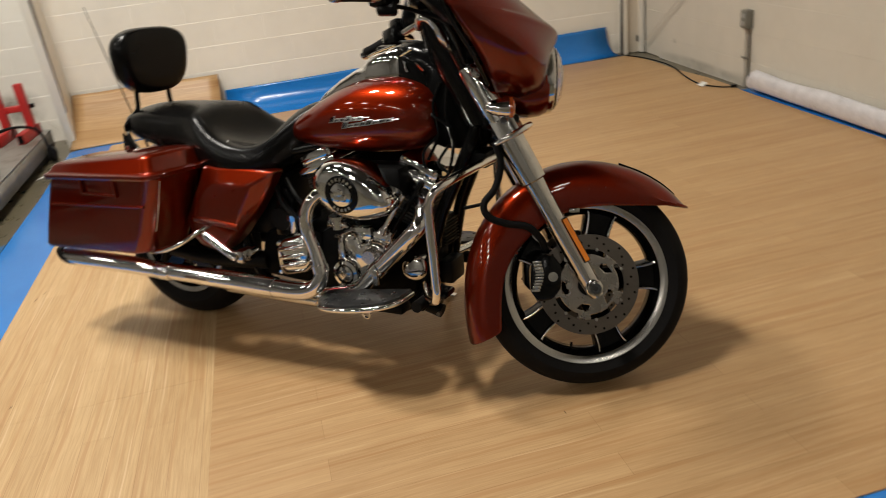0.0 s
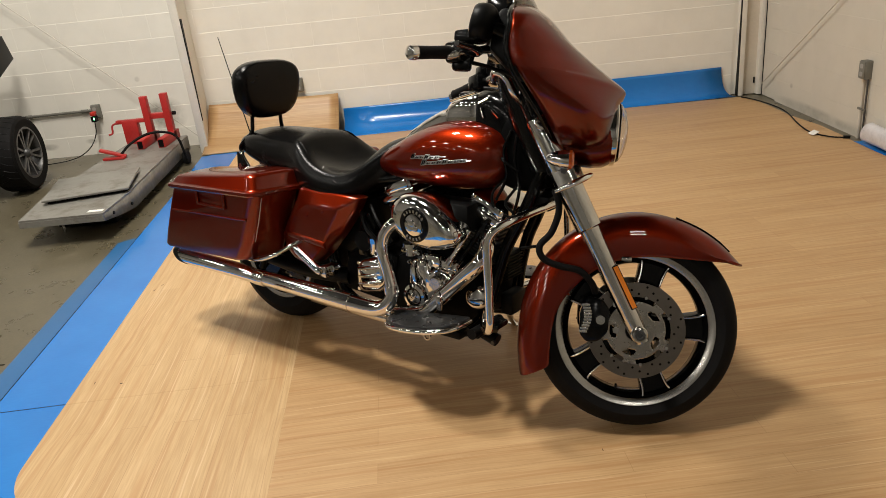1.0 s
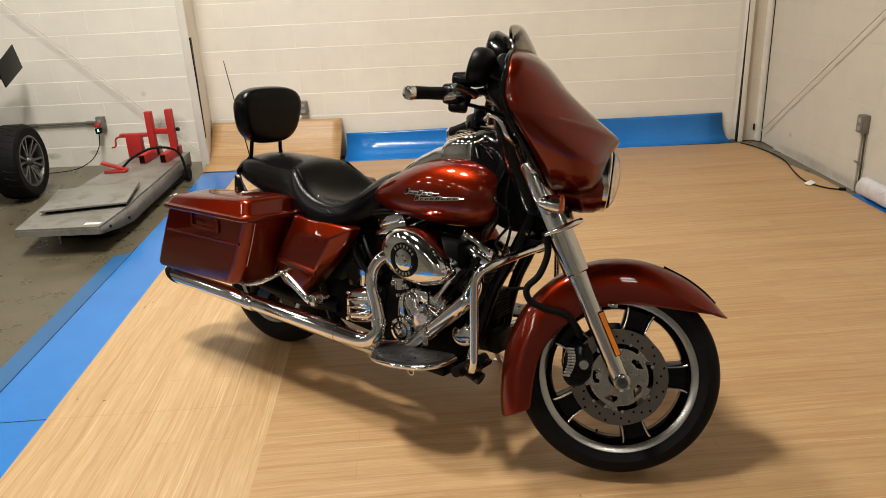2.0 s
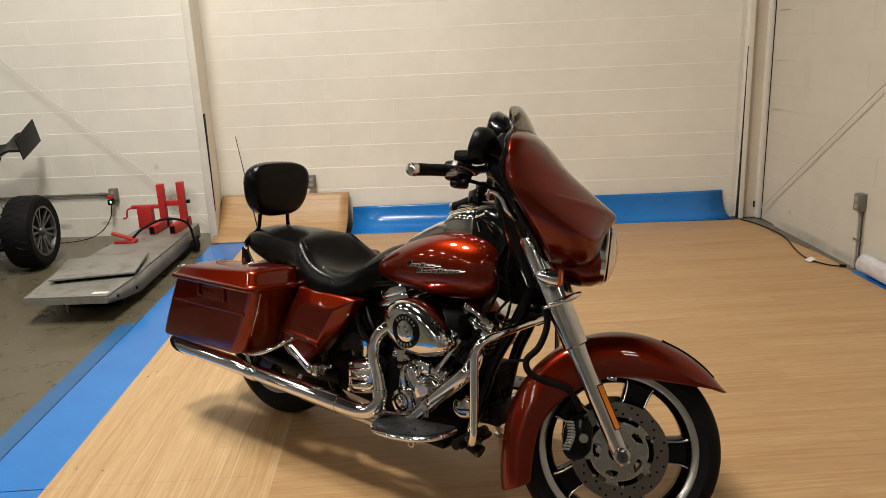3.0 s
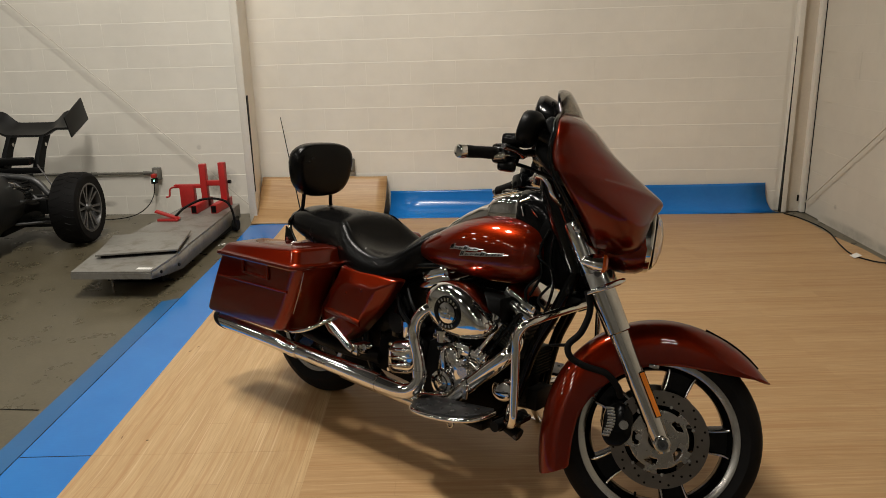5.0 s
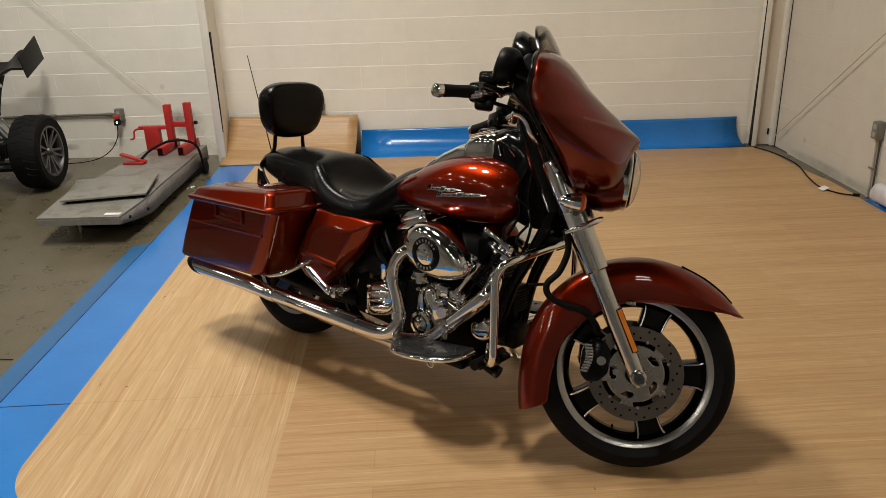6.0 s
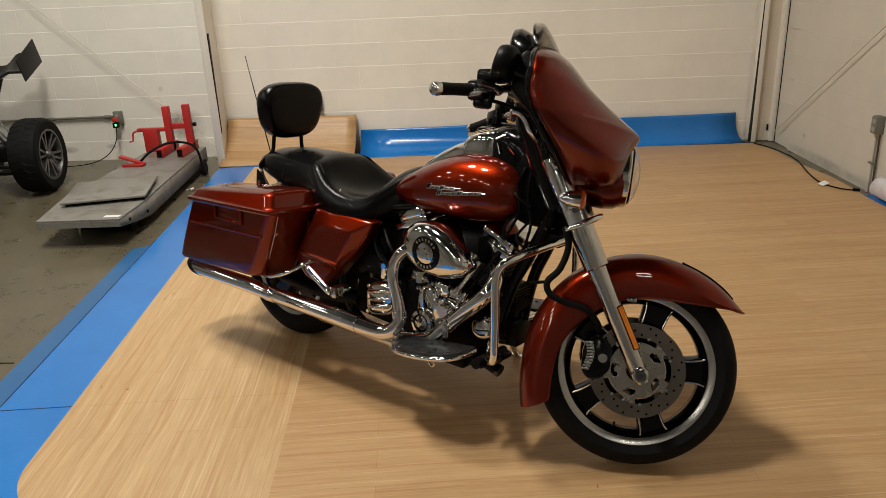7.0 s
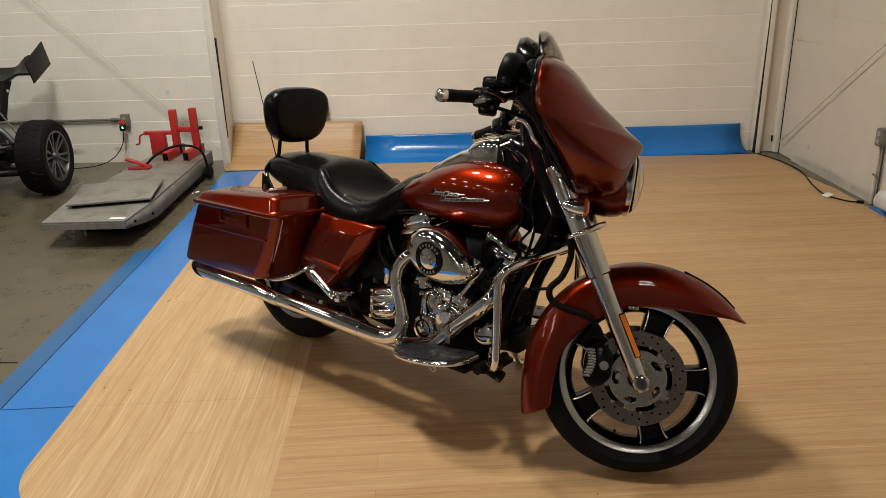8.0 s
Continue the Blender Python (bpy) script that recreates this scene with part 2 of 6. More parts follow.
WALL_WHITE = (0.83, 0.79, 0.708)
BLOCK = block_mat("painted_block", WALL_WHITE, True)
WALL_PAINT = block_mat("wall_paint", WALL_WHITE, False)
# side wall base, darker and slightly warmer than WALL_WHITE
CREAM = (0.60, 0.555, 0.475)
CREAM_BLOCK, CREAM_TONE = block_mat("cream_block", CREAM, True), block_mat("cream_wall_tone", CREAM, False)


def glass_mat(name, colour, rough=0.02):
    m, nt, b = node_mat(name)
    b.inputs["Base Color"].default_value = (*colour, 1)
    b.inputs["Transmission Weight"].default_value = 1.0
    b.inputs["Roughness"].default_value = rough
    b.inputs["IOR"].default_value = 1.45
    return m


CLEAR = glass_mat("clear_lens", (0.95, 0.96, 0.97))
SMOKE = glass_mat("smoked_acrylic", (0.42, 0.40, 0.37), 0.03)


def emitter(name, colour, strength):
    m, nt, b = node_mat(name)
    b.inputs["Emission Color"].default_value = (*colour, 1)
    b.inputs["Emission Strength"].default_value = strength
    return m


TUBE_GLOW = emitter("lamp_tube", LAMP_COLOUR, 6.0)
GREEN_LED = emitter("green_indicator", (0.1, 1.0, 0.4), 4.0)

# ---- mesh helpers ----


def finish(name, bm, material, angle=38):
    me = bpy.data.meshes.new(name)
    bmesh.ops.recalc_face_normals(bm, faces=bm.faces)
    bm.to_mesh(me)
    bm.free()
    for p in me.polygons:
        p.use_smooth = True
    me.set_sharp_from_angle(angle=radians(angle))
    me.materials.append(material)
    return me


def part(name, bm, material, parent, label="", m=None, angle=38):
    ob = new(name, finish(name, bm, material, angle))
    ob.parent = parent
    if m is not None:
        ob.matrix_basis = m
    return tagged(ob, label)


def thing(name, m, label, category, group="", kind=""):
    ob = new(name)
    ob.empty_display_size = 0.1
    ob.matrix_basis = m
    return tagged(ob, label, category, group, kind)


def solid(name, bm, material, label="", category="", kind="", group="", m=None, angle=38):
    ob = new(name, finish(name, bm, material, angle))
    if m is not None:
        ob.matrix_basis = m
    return tagged(ob, label, category, group, kind)


def join(*bms):
    out = bmesh.new()
    for b in bms:
        me = bpy.data.meshes.new("tmp")
        b.to_mesh(me)
        b.free()
        out.from_mesh(me)
        bpy.data.meshes.remove(me)
    return out


def moved(bm, m):
    bmesh.ops.transform(bm, matrix=m, verts=bm.verts)
    return bm


def box(size, centre=(0, 0, 0), bevel=0.0, seg=2):
    bm = bmesh.new()
    bmesh.ops.create_cube(bm, size=1)
    for v in bm.verts:
        v.co = Vector([v.co[i] * size[i] for i in range(3)])
    if bevel:
        bmesh.ops.bevel(bm, geom=bm.edges[:], offset=bevel, segments=seg, affect="EDGES", profile=0.5)
    bmesh.ops.translate(bm, vec=centre, verts=bm.verts)
    return bm


def loft(rings, closed=True, caps=True, loop=False):
    """Skin of rings of equal count; closed: each ring is a loop; loop: the last ring joins the first."""
    bm = bmesh.new()
    vs = [[bm.verts.new(p) for p in r] for r in rings]
    n = len(vs[0])
    k = len(vs)
    for i in range(k if loop else k - 1):
        a, b = vs[i], vs[(i + 1) % k]
        for j in range(n if closed else n - 1):
            bm.faces.new((a[j], a[(j + 1) % n], b[(j + 1) % n], b[j]))
    if caps and closed and not loop:
        bm.faces.new(vs[0][::-1])
        bm.faces.new(vs[-1])
    return bm


def spline(pts, n=8):
    """Smooth points through pts (Catmull-Rom), n to a stretch."""
    p = [Vector(q) for q in pts]
    p = [p[0] * 2 - p[1]] + p + [p[-1] * 2 - p[-2]]
    out = []
    for i in range(1, len(p) - 2):
        a, b, c, d = p[i - 1:i + 3]
        for k in range(n):
            t = k / n
            out.append(0.5 * (2 * b + (c - a) * t + (2 * a - 5 * b + 4 * c - d) * t * t + (3 * b - a - 3 * c + d) * t ** 3))
    out.append(p[-2])
    return out


def tube(pts, r, seg=14, n=8, smooth=True):
    """A round tube along pts; r: one radius, or one for each given point."""
    path = spline(pts, n) if smooth and len(pts) > 2 else [Vector(p) for p in pts]
    if isinstance(r, (int, float)):
        rs = [r] * len(path)
    else:
        rs = [rr[0] for rr in spline([(x, 0, 0) for x in r], n)] if smooth and len(pts) > 2 else list(r)
    rings = []
    normal = None
    for i, p in enumerate(path):
        d = (path[min(i + 1, len(path) - 1)] - path[max(i - 1, 0)]).normalized()
        if normal is None:
            normal = d.orthogonal().normalized()
        normal = (normal - d * normal.dot(d)).normalized()
        side = d.cross(normal)
        rings.append([p + (normal * math.cos(a) + side * math.sin(a)) * rs[i] for a in (2 * math.pi * k / seg for k in range(seg))])
    return loft(rings)


def rod(a, b, r, seg=14):
    return tube([a, b], r, seg, smooth=False)


def revolve(profile, centre=(0, 0, 0), axis="y", seg=48, shut=False):
    """Turned shape; profile: (radius, place along the axis); shut: the profile is a loop."""
    rings = []
    for k in range(seg):
        a = 2 * math.pi * k / seg
        ring = []
        for r, h in profile:
            c, s = r * math.cos(a), r * math.sin(a)
            ring.append(Vector(centre) + Vector({"x": (h, c, s), "y": (c, h, s), "z": (c, s, h)}[axis]))
        rings.append(ring)
    bm = loft(rings, closed=shut, caps=False, loop=True)
    bmesh.ops.remove_doubles(bm, verts=bm.verts, dist=1e-5)
    return bm


def prism(poly, lo, hi, plane="xz", bevel=0.0, seg=2):
    """A polygon pushed out from lo to hi along the third axis."""
    def at(u, v, w):
        return {"xz": (u, w, v), "xy": (u, v, w), "yz": (w, u, v)}[plane]
    bm = loft([[at(u, v, lo) for u, v in poly], [at(u, v, hi) for u, v in poly]])
    if bevel:
        bmesh.ops.bevel(bm, geom=bm.edges[:], offset=bevel, segments=seg, affect="EDGES", profile=0.5)
    return bm


def rounded(w, h, r, n=5):
    """Outline of a rounded rectangle."""
    pts = []
    for cx, cy, a0 in ((w / 2 - r, h / 2 - r, 0), (-w / 2 + r, h / 2 - r, 90), (-w / 2 + r, -h / 2 + r, 180), (w / 2 - r, -h / 2 + r, 270)):
        for k in range(n + 1):
            a = radians(a0 + 90 * k / n)
            pts.append((cx + r * math.cos(a), cy + r * math.sin(a)))
    return pts


def bolt(at, axis, r=0.008, h=0.008):
    d = Vector(axis).normalized()
    return rod(Vector(at) - d * 0.004, Vector(at) + d * h, r, 6)


# ---- large structure ----
BACK, RIGHT, LEFT, FRONT, TOP = 6.55, 3.60, -15.0, -10.0, 7.0
SIDE = pose(2.60, 5.0, 0, 0, 0, 2.7)  # the side wall runs slightly askew
solid("floor", box((LEFT * -1 + RIGHT + 0.4, BACK - FRONT + 0.4, 0.2), ((LEFT + RIGHT) / 2, (BACK + FRONT) / 2, -0.106)), CONCRETE,
      "olive-grey sealed concrete floor, stained and scuffed", "floor", "structure")
wall_back = solid("wall_back", box((RIGHT - LEFT + 0.4, 0.2, TOP), ((LEFT + RIGHT) / 2, BACK + 0.105, TOP / 2)), WALL_PAINT,
                  "white-painted concrete block wall with shallow joints", "wall", "structure")
wall_right = solid("wall_right", box((0.2, 16.6, TOP), (0.105, -6.75, TOP / 2)), CREAM_TONE,
                   "block wall in a darker cream tone than the back wall, with scuffs near the floor", "wall", "structure", m=SIDE)
# left wall, front wall and ceiling are unseen additions, toned to steer reflections and fill
solid("wall_left", box((0.2, BACK - FRONT, TOP), (LEFT - 0.1, (BACK + FRONT) / 2, TOP / 2)), HALL_GREY, "plain grey wall added out of view to close the hall", "wall", "structure")
solid("wall_front", box((RIGHT - LEFT + 0.4, 0.2, TOP), ((LEFT + RIGHT) / 2, FRONT - 0.1, TOP / 2)), HALL_GREY, "plain grey wall added out of view to close the hall", "wall", "structure")
solid("ceiling", box((RIGHT - LEFT + 0.4, BACK - FRONT + 0.4, 0.15), ((LEFT + RIGHT) / 2, (BACK + FRONT) / 2, TOP + 0.075)), CEILING_PAINT, "dark ceiling added out of view to close the hall", "ceiling", "structure")


def ceiling_lamp(x, y, watts):
    lamp = thing("ceiling_light", pose(x, y, LAMP_HEIGHT), "unseen white four-tube high-bay ceiling lamp", "ceiling lamp", "ceiling lamps")
    part("housing", join(box((0.66, 0.76, 0.04), (0, 0, 0.09), 0.01), box((0.10, 0.76, 0.05), (0, 0, 0.05), 0.01)), WHITE_PLASTIC, lamp)
    for cx in (-0.25, -0.12, 0.12, 0.25):
        part("tube", rod((cx, -0.34, 0.035), (cx, 0.34, 0.035), 0.013), TUBE_GLOW, lamp)
    for cy in (-0.2, 0.2):
        part("hanger", rod((0, cy, 0.1), (0, cy, TOP - LAMP_HEIGHT), 0.004, 8), STEEL, lamp)
    data = bpy.data.lights.new("ceiling_light", "AREA")
    data.shape, data.size, data.size_y = "RECTANGLE", 0.60, 0.70
    data.energy, data.color = watts, LAMP_COLOUR
    light = new("lamp_light", data)
    light.parent = lamp
    light.matrix_basis = pose(0, 0, 0.012)


for lx, ly, lw in LAMPS:
    ceiling_lamp(lx, ly, lw)

# wood-look vinyl sheets and the blue sheet under them
SKEW = 5.4
MAT = pose(-1.66, 2.07, 0, 0, 0, SKEW)


def sheet(name, poly, z0, z1, material, label, m=None, kind="structure", category="floor covering"):
    return solid(name, prism(poly, z0, z1, "xy"), material, label, category, kind, m=m)


def arc(cx, cy, r, a0, a1, n=10):
    return [(cx + r * math.cos(radians(a0 + (a1 - a0) * k / n)), cy + r * math.sin(radians(a0 + (a1 - a0) * k / n))) for k in range(n + 1)]


def on_mat(x, y):
    p = MAT.inverted() @ Vector((x, y, 0))
    return (p.x, p.y)


sheet("blue_floor_sheet", [(-0.296, -1.24), on_mat(2.80, 1.26), on_mat(2.605, 4.79), on_mat(2.40, 4.83), on_mat(2.38, 6.35), on_mat(-1.2, 6.30), (-0.05, 4.16), (-0.33, 4.02), (-0.296, 2.9)], -0.006, 0.001, BLUE,
      "bright blue vinyl sheet laid under the wood-look floor", MAT)
wood = 0.005
sheet("wood_floor_sheet", [(0.8793, -1.0), on_mat(2.74, 1.43), on_mat(2.530, 4.6), on_mat(2.522, 4.80), on_mat(2.530, 4.90), on_mat(2.512, 5.26), on_mat(2.446, 5.62), on_mat(2.425, 6.03), on_mat(2.37, 6.39), on_mat(-1.1, 6.36), (0.8793, 4.02)], 0.001, wood, WOOD_X,
      "oak-look vinyl floor sheet with long pale grain", MAT)
strip_a = [(0.0, 0.218)] + arc(0.30, -0.15, 0.30, 180, 235) + [(0.22, -0.47), (0.36, -0.60), (0.52, -0.74), (0.70, -0.88), (0.879, -1.0), (0.879, 0.218)]
sheet("wood_floor_strip", strip_a, 0.001, wood, WOOD_Y, "oak-look vinyl floor strip with one rounded corner", MAT)
sheet("wood_floor_strip", [(0.0, 0.2188), (0.879, 0.2188), (0.879, 4.0), (-0.012, 4.0)], 0.001, wood, WOOD_Y, "oak-look vinyl floor strip with grain running to the wall", MAT)
sheet("blue_floor_edge", [(-0.41, -1.24), (-0.298, -1.24), (-0.298, 2.11), (-0.40, 2.05)], -0.006, -0.001, BLUE_DARK, "darker blue vinyl strip along the sheet's edge", MAT)


def curled(name, x0, x1, y0, y1, z1a, z1b, material, back, label, skew=0.0, thick=0.004, rim=1, flare=0.0, flat=0.0):
    """A sheet that lies on the floor and curls up against the back wall."""
    rings = []
    n = 16
    for k in range(n + 1):
        t = k / n
        rise = (1 - flat) * (1 - math.cos(t * math.pi / 2)) ** 1.15 + flat * t ** 1.2
        run = (1 - flat) * math.sin(t * math.pi / 2) ** 0.9 + flat * t
        ring = []
        for j in range(13):
            u = j / 12
            x = x0 + (x1 - x0 + flare * (1 - t) ** 2) * u
            z = (z1a + (z1b - z1a) * u) * rise + 0.006 + 0.004 * math.sin(u * 9 + t * 3) * t
            ya = y0 + skew * u
            ring.append((x, ya + (y1 - ya) * run + 0.003 * math.sin(u * 7) * t, z))
        rings.append(ring)
    bm = loft(rings, closed=False, caps=False)
    ob = solid(name, bm, material, label, "floor covering", angle=60)
    if sum(p.normal.z for p in ob.data.polygons) < 0:
        ob.data.flip_normals()
    ob.data.materials.append(back)
    s = ob.modifiers.new("thickness", "SOLIDIFY")
    s.thickness, s.offset, s.material_offset_rim, s.material_offset = thick, 0, rim, 1
    return ob


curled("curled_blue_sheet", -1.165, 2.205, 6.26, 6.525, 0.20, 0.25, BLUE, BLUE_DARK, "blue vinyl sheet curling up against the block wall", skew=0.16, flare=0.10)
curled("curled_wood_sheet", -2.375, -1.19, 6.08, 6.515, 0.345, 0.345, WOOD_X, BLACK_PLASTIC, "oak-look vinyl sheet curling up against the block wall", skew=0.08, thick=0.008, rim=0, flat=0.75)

solid("sheet_seam", box((0.285, 0.0035, 0.0012), (-0.148, 0.226, 0.0012)), BLACK_SATIN, "dark seam across the blue vinyl", "seam", "structure", m=MAT)
solid("sheet_seam", box((0.004, 3.4, 0.0012), (-0.297, 0.5, 0.0012)), BLACK_SATIN, "dark seam along the blue vinyl strip", "seam", "structure", m=MAT)
solid("floor_joint", box((12.8, 0.006, 0.004), (-8.55, 2.66, -0.0055)), BLACK_SATIN, "dark joint line in the concrete floor", "joint", "structure")
for sx, sy, sl, sw, turn in ((-1.512, 2.413, 0.018, 0.008, 20), (-1.63, 2.43, 0.03, 0.004, 100), (-1.72, 3.3, 0.03, 0.006, 70), (-1.70, 3.36, 0.025, 0.005, 60), (0.30, 1.80, 0.02, 0.003, 100)):
    solid("scuff_mark", prism(rounded(sl * 0.6, sw * 0.6, sw * 0.27, 3), 0.0, 0.0006, "xy"), BLACK_SATIN, "small dark scuff on the wood-look floor", "scuff", m=pose(sx, sy, wood + 0.0002, 0, 0, turn))

# steel columns and tie rods


def i_column(name, x, y, width, depth, flange, label):
    col = thing(name, pose(x, y, 0), label, "column", kind="structure")
    part("flange", box((flange, depth, TOP), (-width / 2 + flange / 2, 0, TOP / 2), 0.004), COLUMN_PAINT, col)
    part("flange", box((flange, depth, TOP), (width / 2 - flange / 2, 0, TOP / 2), 0.004), COLUMN_PAINT, col)
    part("web", box((width - 2 * flange, 0.02, TOP), (0, depth * 0.16, TOP / 2)), WEB_PAINT, col)
    return col


corner_column = i_column("column_1", 2.436, 6.50, 0.212, 0.10, 0.045, "cream-painted steel column in the wall corner")
# uncut web: a black bar paints the dark of the rod's opening
part("slot", box((0.014, 0.004, 0.055), (0.048, 0.002, 0.118)), BLACK_SATIN, corner_column, "black bar painted as the tie rod's dark slot")
side_column = thing("column_2", pose(-2.385, 6.36, 0), "white-painted steel column on the block wall", "column", kind="structure")
part("flange", prism([(-0.030, -0.17), (0.040, -0.17), (-0.015, 0.19), (-0.085, 0.19)], 0, TOP, "xy", 0.004), COLUMN_PAINT, side_column)
part("edge_guard", loft([[(0.039, -0.165, 0.28), (0.045, -0.165, 0.28), (0.044, -0.155, 0.28), (0.038, -0.155, 0.28)],
                         [(0.039, -0.168, 1.13), (0.048, -0.168, 1.13), (0.042, -0.12, 1.13), (0.030, -0.12, 1.13)]]), BLACK_SATIN, side_column, "black rubber edge strip")

# tapered black strip paints the gap's shade onto the column's side
solid("gap_dark_strip", loft([[(x, y, z) for x, y in ((2.3265, 6.4485), (2.3315, 6.4485), (2.3315, 6.4485 + w), (2.3265, 6.4485 + w))] for z, w in ((0.0, 0.06), (0.25, 0.045), (0.7, 0.026), (1.15, 0.010), (1.5, 0.004))]), BLACK_SATIN, "black strip painted as the dark gap between wall and column", "gap", "structure")
solid("wall_joint", box((0.004, 0.008, 2.6), (2.533, 6.440, 1.30)), BLACK_SATIN, "dark vertical joint beside the column", "joint", "structure")

for sx, sy, sr in ((-2.375, 5.434, 0.016), (-2.40, 5.40, 0.008)):
    solid("paper_scrap", moved(box((sr * 2, sr * 1.3, 0.006), (0, 0, 0), 0.002), pose(0, 0, 0, 8, -6, 30)), TAG_PAPER, "tiny scrap of white paper on the concrete", "scrap", m=pose(sx, sy, -0.001))
solid("tie_rod", moved(rod((-0.04, 1.37, 0.105), (-0.04, -3.0, 3.12), 0.0045, 10), SIDE), CREAM_TONE, "painted diagonal steel tie rod along the wall", "tie rod", "structure")
solid("tie_rod", rod((-2.42, 6.485, 0.0), (-6.4, 6.485, 3.62), 0.004, 10), CREAM_TONE, "painted diagonal steel tie rod along the block wall", "tie rod", "structure")

# ---- wall fittings ----


def outlet(m, label, lower=True):
    o = thing("outlet_box", m, label, "electrical box")
    part("case", box((0.075, 0.05, 0.12), (0, -0.025, 0), 0.006), GALVANISED, o)
    part("cover", box((0.066, 0.006, 0.108), (0, -0.053, 0), 0.003), GALVANISED, o)
    for z in (-0.026, 0.026):
        part("socket", prism([(x, y + z) for x, y in rounded(0.034, 0.03, 0.01, 3)], -0.0585, -0.0555, "xz"), SOCKET_GREY, o)
    return o


box_a = outlet(pose(-3.415, 6.55, 0.395), "galvanised outlet box with a red plug adapter on the block wall")
part("adapter", box((0.042, 0.05, 0.036), (-0.008, -0.080, -0.010), 0.006), RED_PLASTIC, box_a, "red plug adapter")
part("plug_body", box((0.045, 0.055, 0.05), (-0.006, -0.085, -0.058), 0.006), BLACK_PLASTIC, box_a)
part("indicator", box((0.012, 0.004, 0.02), (0.004, -0.114, -0.052)), GREEN_LED, box_a, "lit green indicator")
outlet(pose(-1.53, 6.55, 0.455), "small galvanised outlet box on the block wall")
box_c = outlet(SIDE @ pose(0, -0.14, 0.465, 0, 0, -90), "grey outlet box with two conduits running down the wall")
for cx in (-0.022, 0.03):
    part("conduit", tube([(cx, -0.02, -0.05), (cx, -0.018, -0.25), (cx + 0.004, -0.018, -0.465)], 0.0065 if cx > 0 else 0.0105, 10), DARK_STEEL if cx > 0 else CREAM_TONE, box_c)
part("strap", box((0.085, 0.005, 0.014), (0.004, -0.030, -0.26)), GALVANISED, box_c)

pipe = thing("conduit_run", pose(0, 0, 0), "galvanised conduit along the block wall", "conduit")
part("pipe", rod((-3.45, 6.525, 0.405), (-7.5, 6.525, 0.37), 0.012), GALVANISED, pipe)
for px in (-3.52, -4.05, -5.2, -6.4):
    part("coupling", rod((px - 0.03, 6.525, 0.404 + (px + 3.45) * 0.0086), (px + 0.03, 6.525, 0.404 + (px + 3.45) * 0.0086), 0.017), GALVANISED, pipe)

solid("power_cord", tube([(-3.42, 6.46, 0.33), (-3.44, 6.45, 0.2), (-3.52, 6.42, 0.08), (-3.66, 6.36, 0.012), (-3.9, 6.25, 0.008), (-4.4, 6.22, 0.008), (-5.0, 6.1, 0.008)], 0.0045, 8),
      BLACK_PLASTIC, "thin black power cord hanging to the floor", "cord")

floor_cable = thing("floor_cable", pose(0, 0, 0), "black cable lying along the edge of the wood sheet", "cable")
part("cable", tube([(2.33, 6.36, 0.012), (2.395, 6.2, 0.012), (2.442, 5.97, 0.012), (2.450, 5.70, 0.012), (2.385, 5.34, 0.012), (2.365, 5.08, 0.012), (2.43, 4.93, 0.012), (2.50, 4.88, 0.012)], 0.0050, 8),
     BLACK_PLASTIC, floor_cable)
part("cable_tag", box((0.07, 0.045, 0.003), (0, 0, 0), 0.001), TAG_PAPER, floor_cable, "white paper tag", pose(2.362, 5.03, 0.022, 12, -8, 30))
part("connector", rod((2.495, 4.882, 0.015), (2.535, 4.866, 0.015), 0.011, 10), BLACK_PLASTIC, floor_cable)

film_roll = []
for k in range(25):
    a = k / 24 * 2 * math.pi
    film_roll.append((0.038 * math.cos(a) * (1 + 0.05 * math.sin(3 * a)), 0.068 * math.sin(a) * (1 + 0.06 * math.cos(2 * a)) + 0.078))
solid("film_roll", loft([[(u - 0.046, y, 0.004 + s * v * (1 - 0.06 * math.sin(y * 7))) for u, v in film_roll[:-1]] for y, s in ((-0.26, 0.72), (-0.275, 0.9), (-0.31, 1), (-0.4, 1), (-0.6, 1), (-0.8, 1), (-1.0, 1), (-1.4, 1), (-1.8, 1), (-2.4, 1), (-3.0, 1))]), CLEAR_FILM,
      "roll of milky plastic film against the wall", "plastic roll", m=SIDE)

# ---- motorcycle lift ----


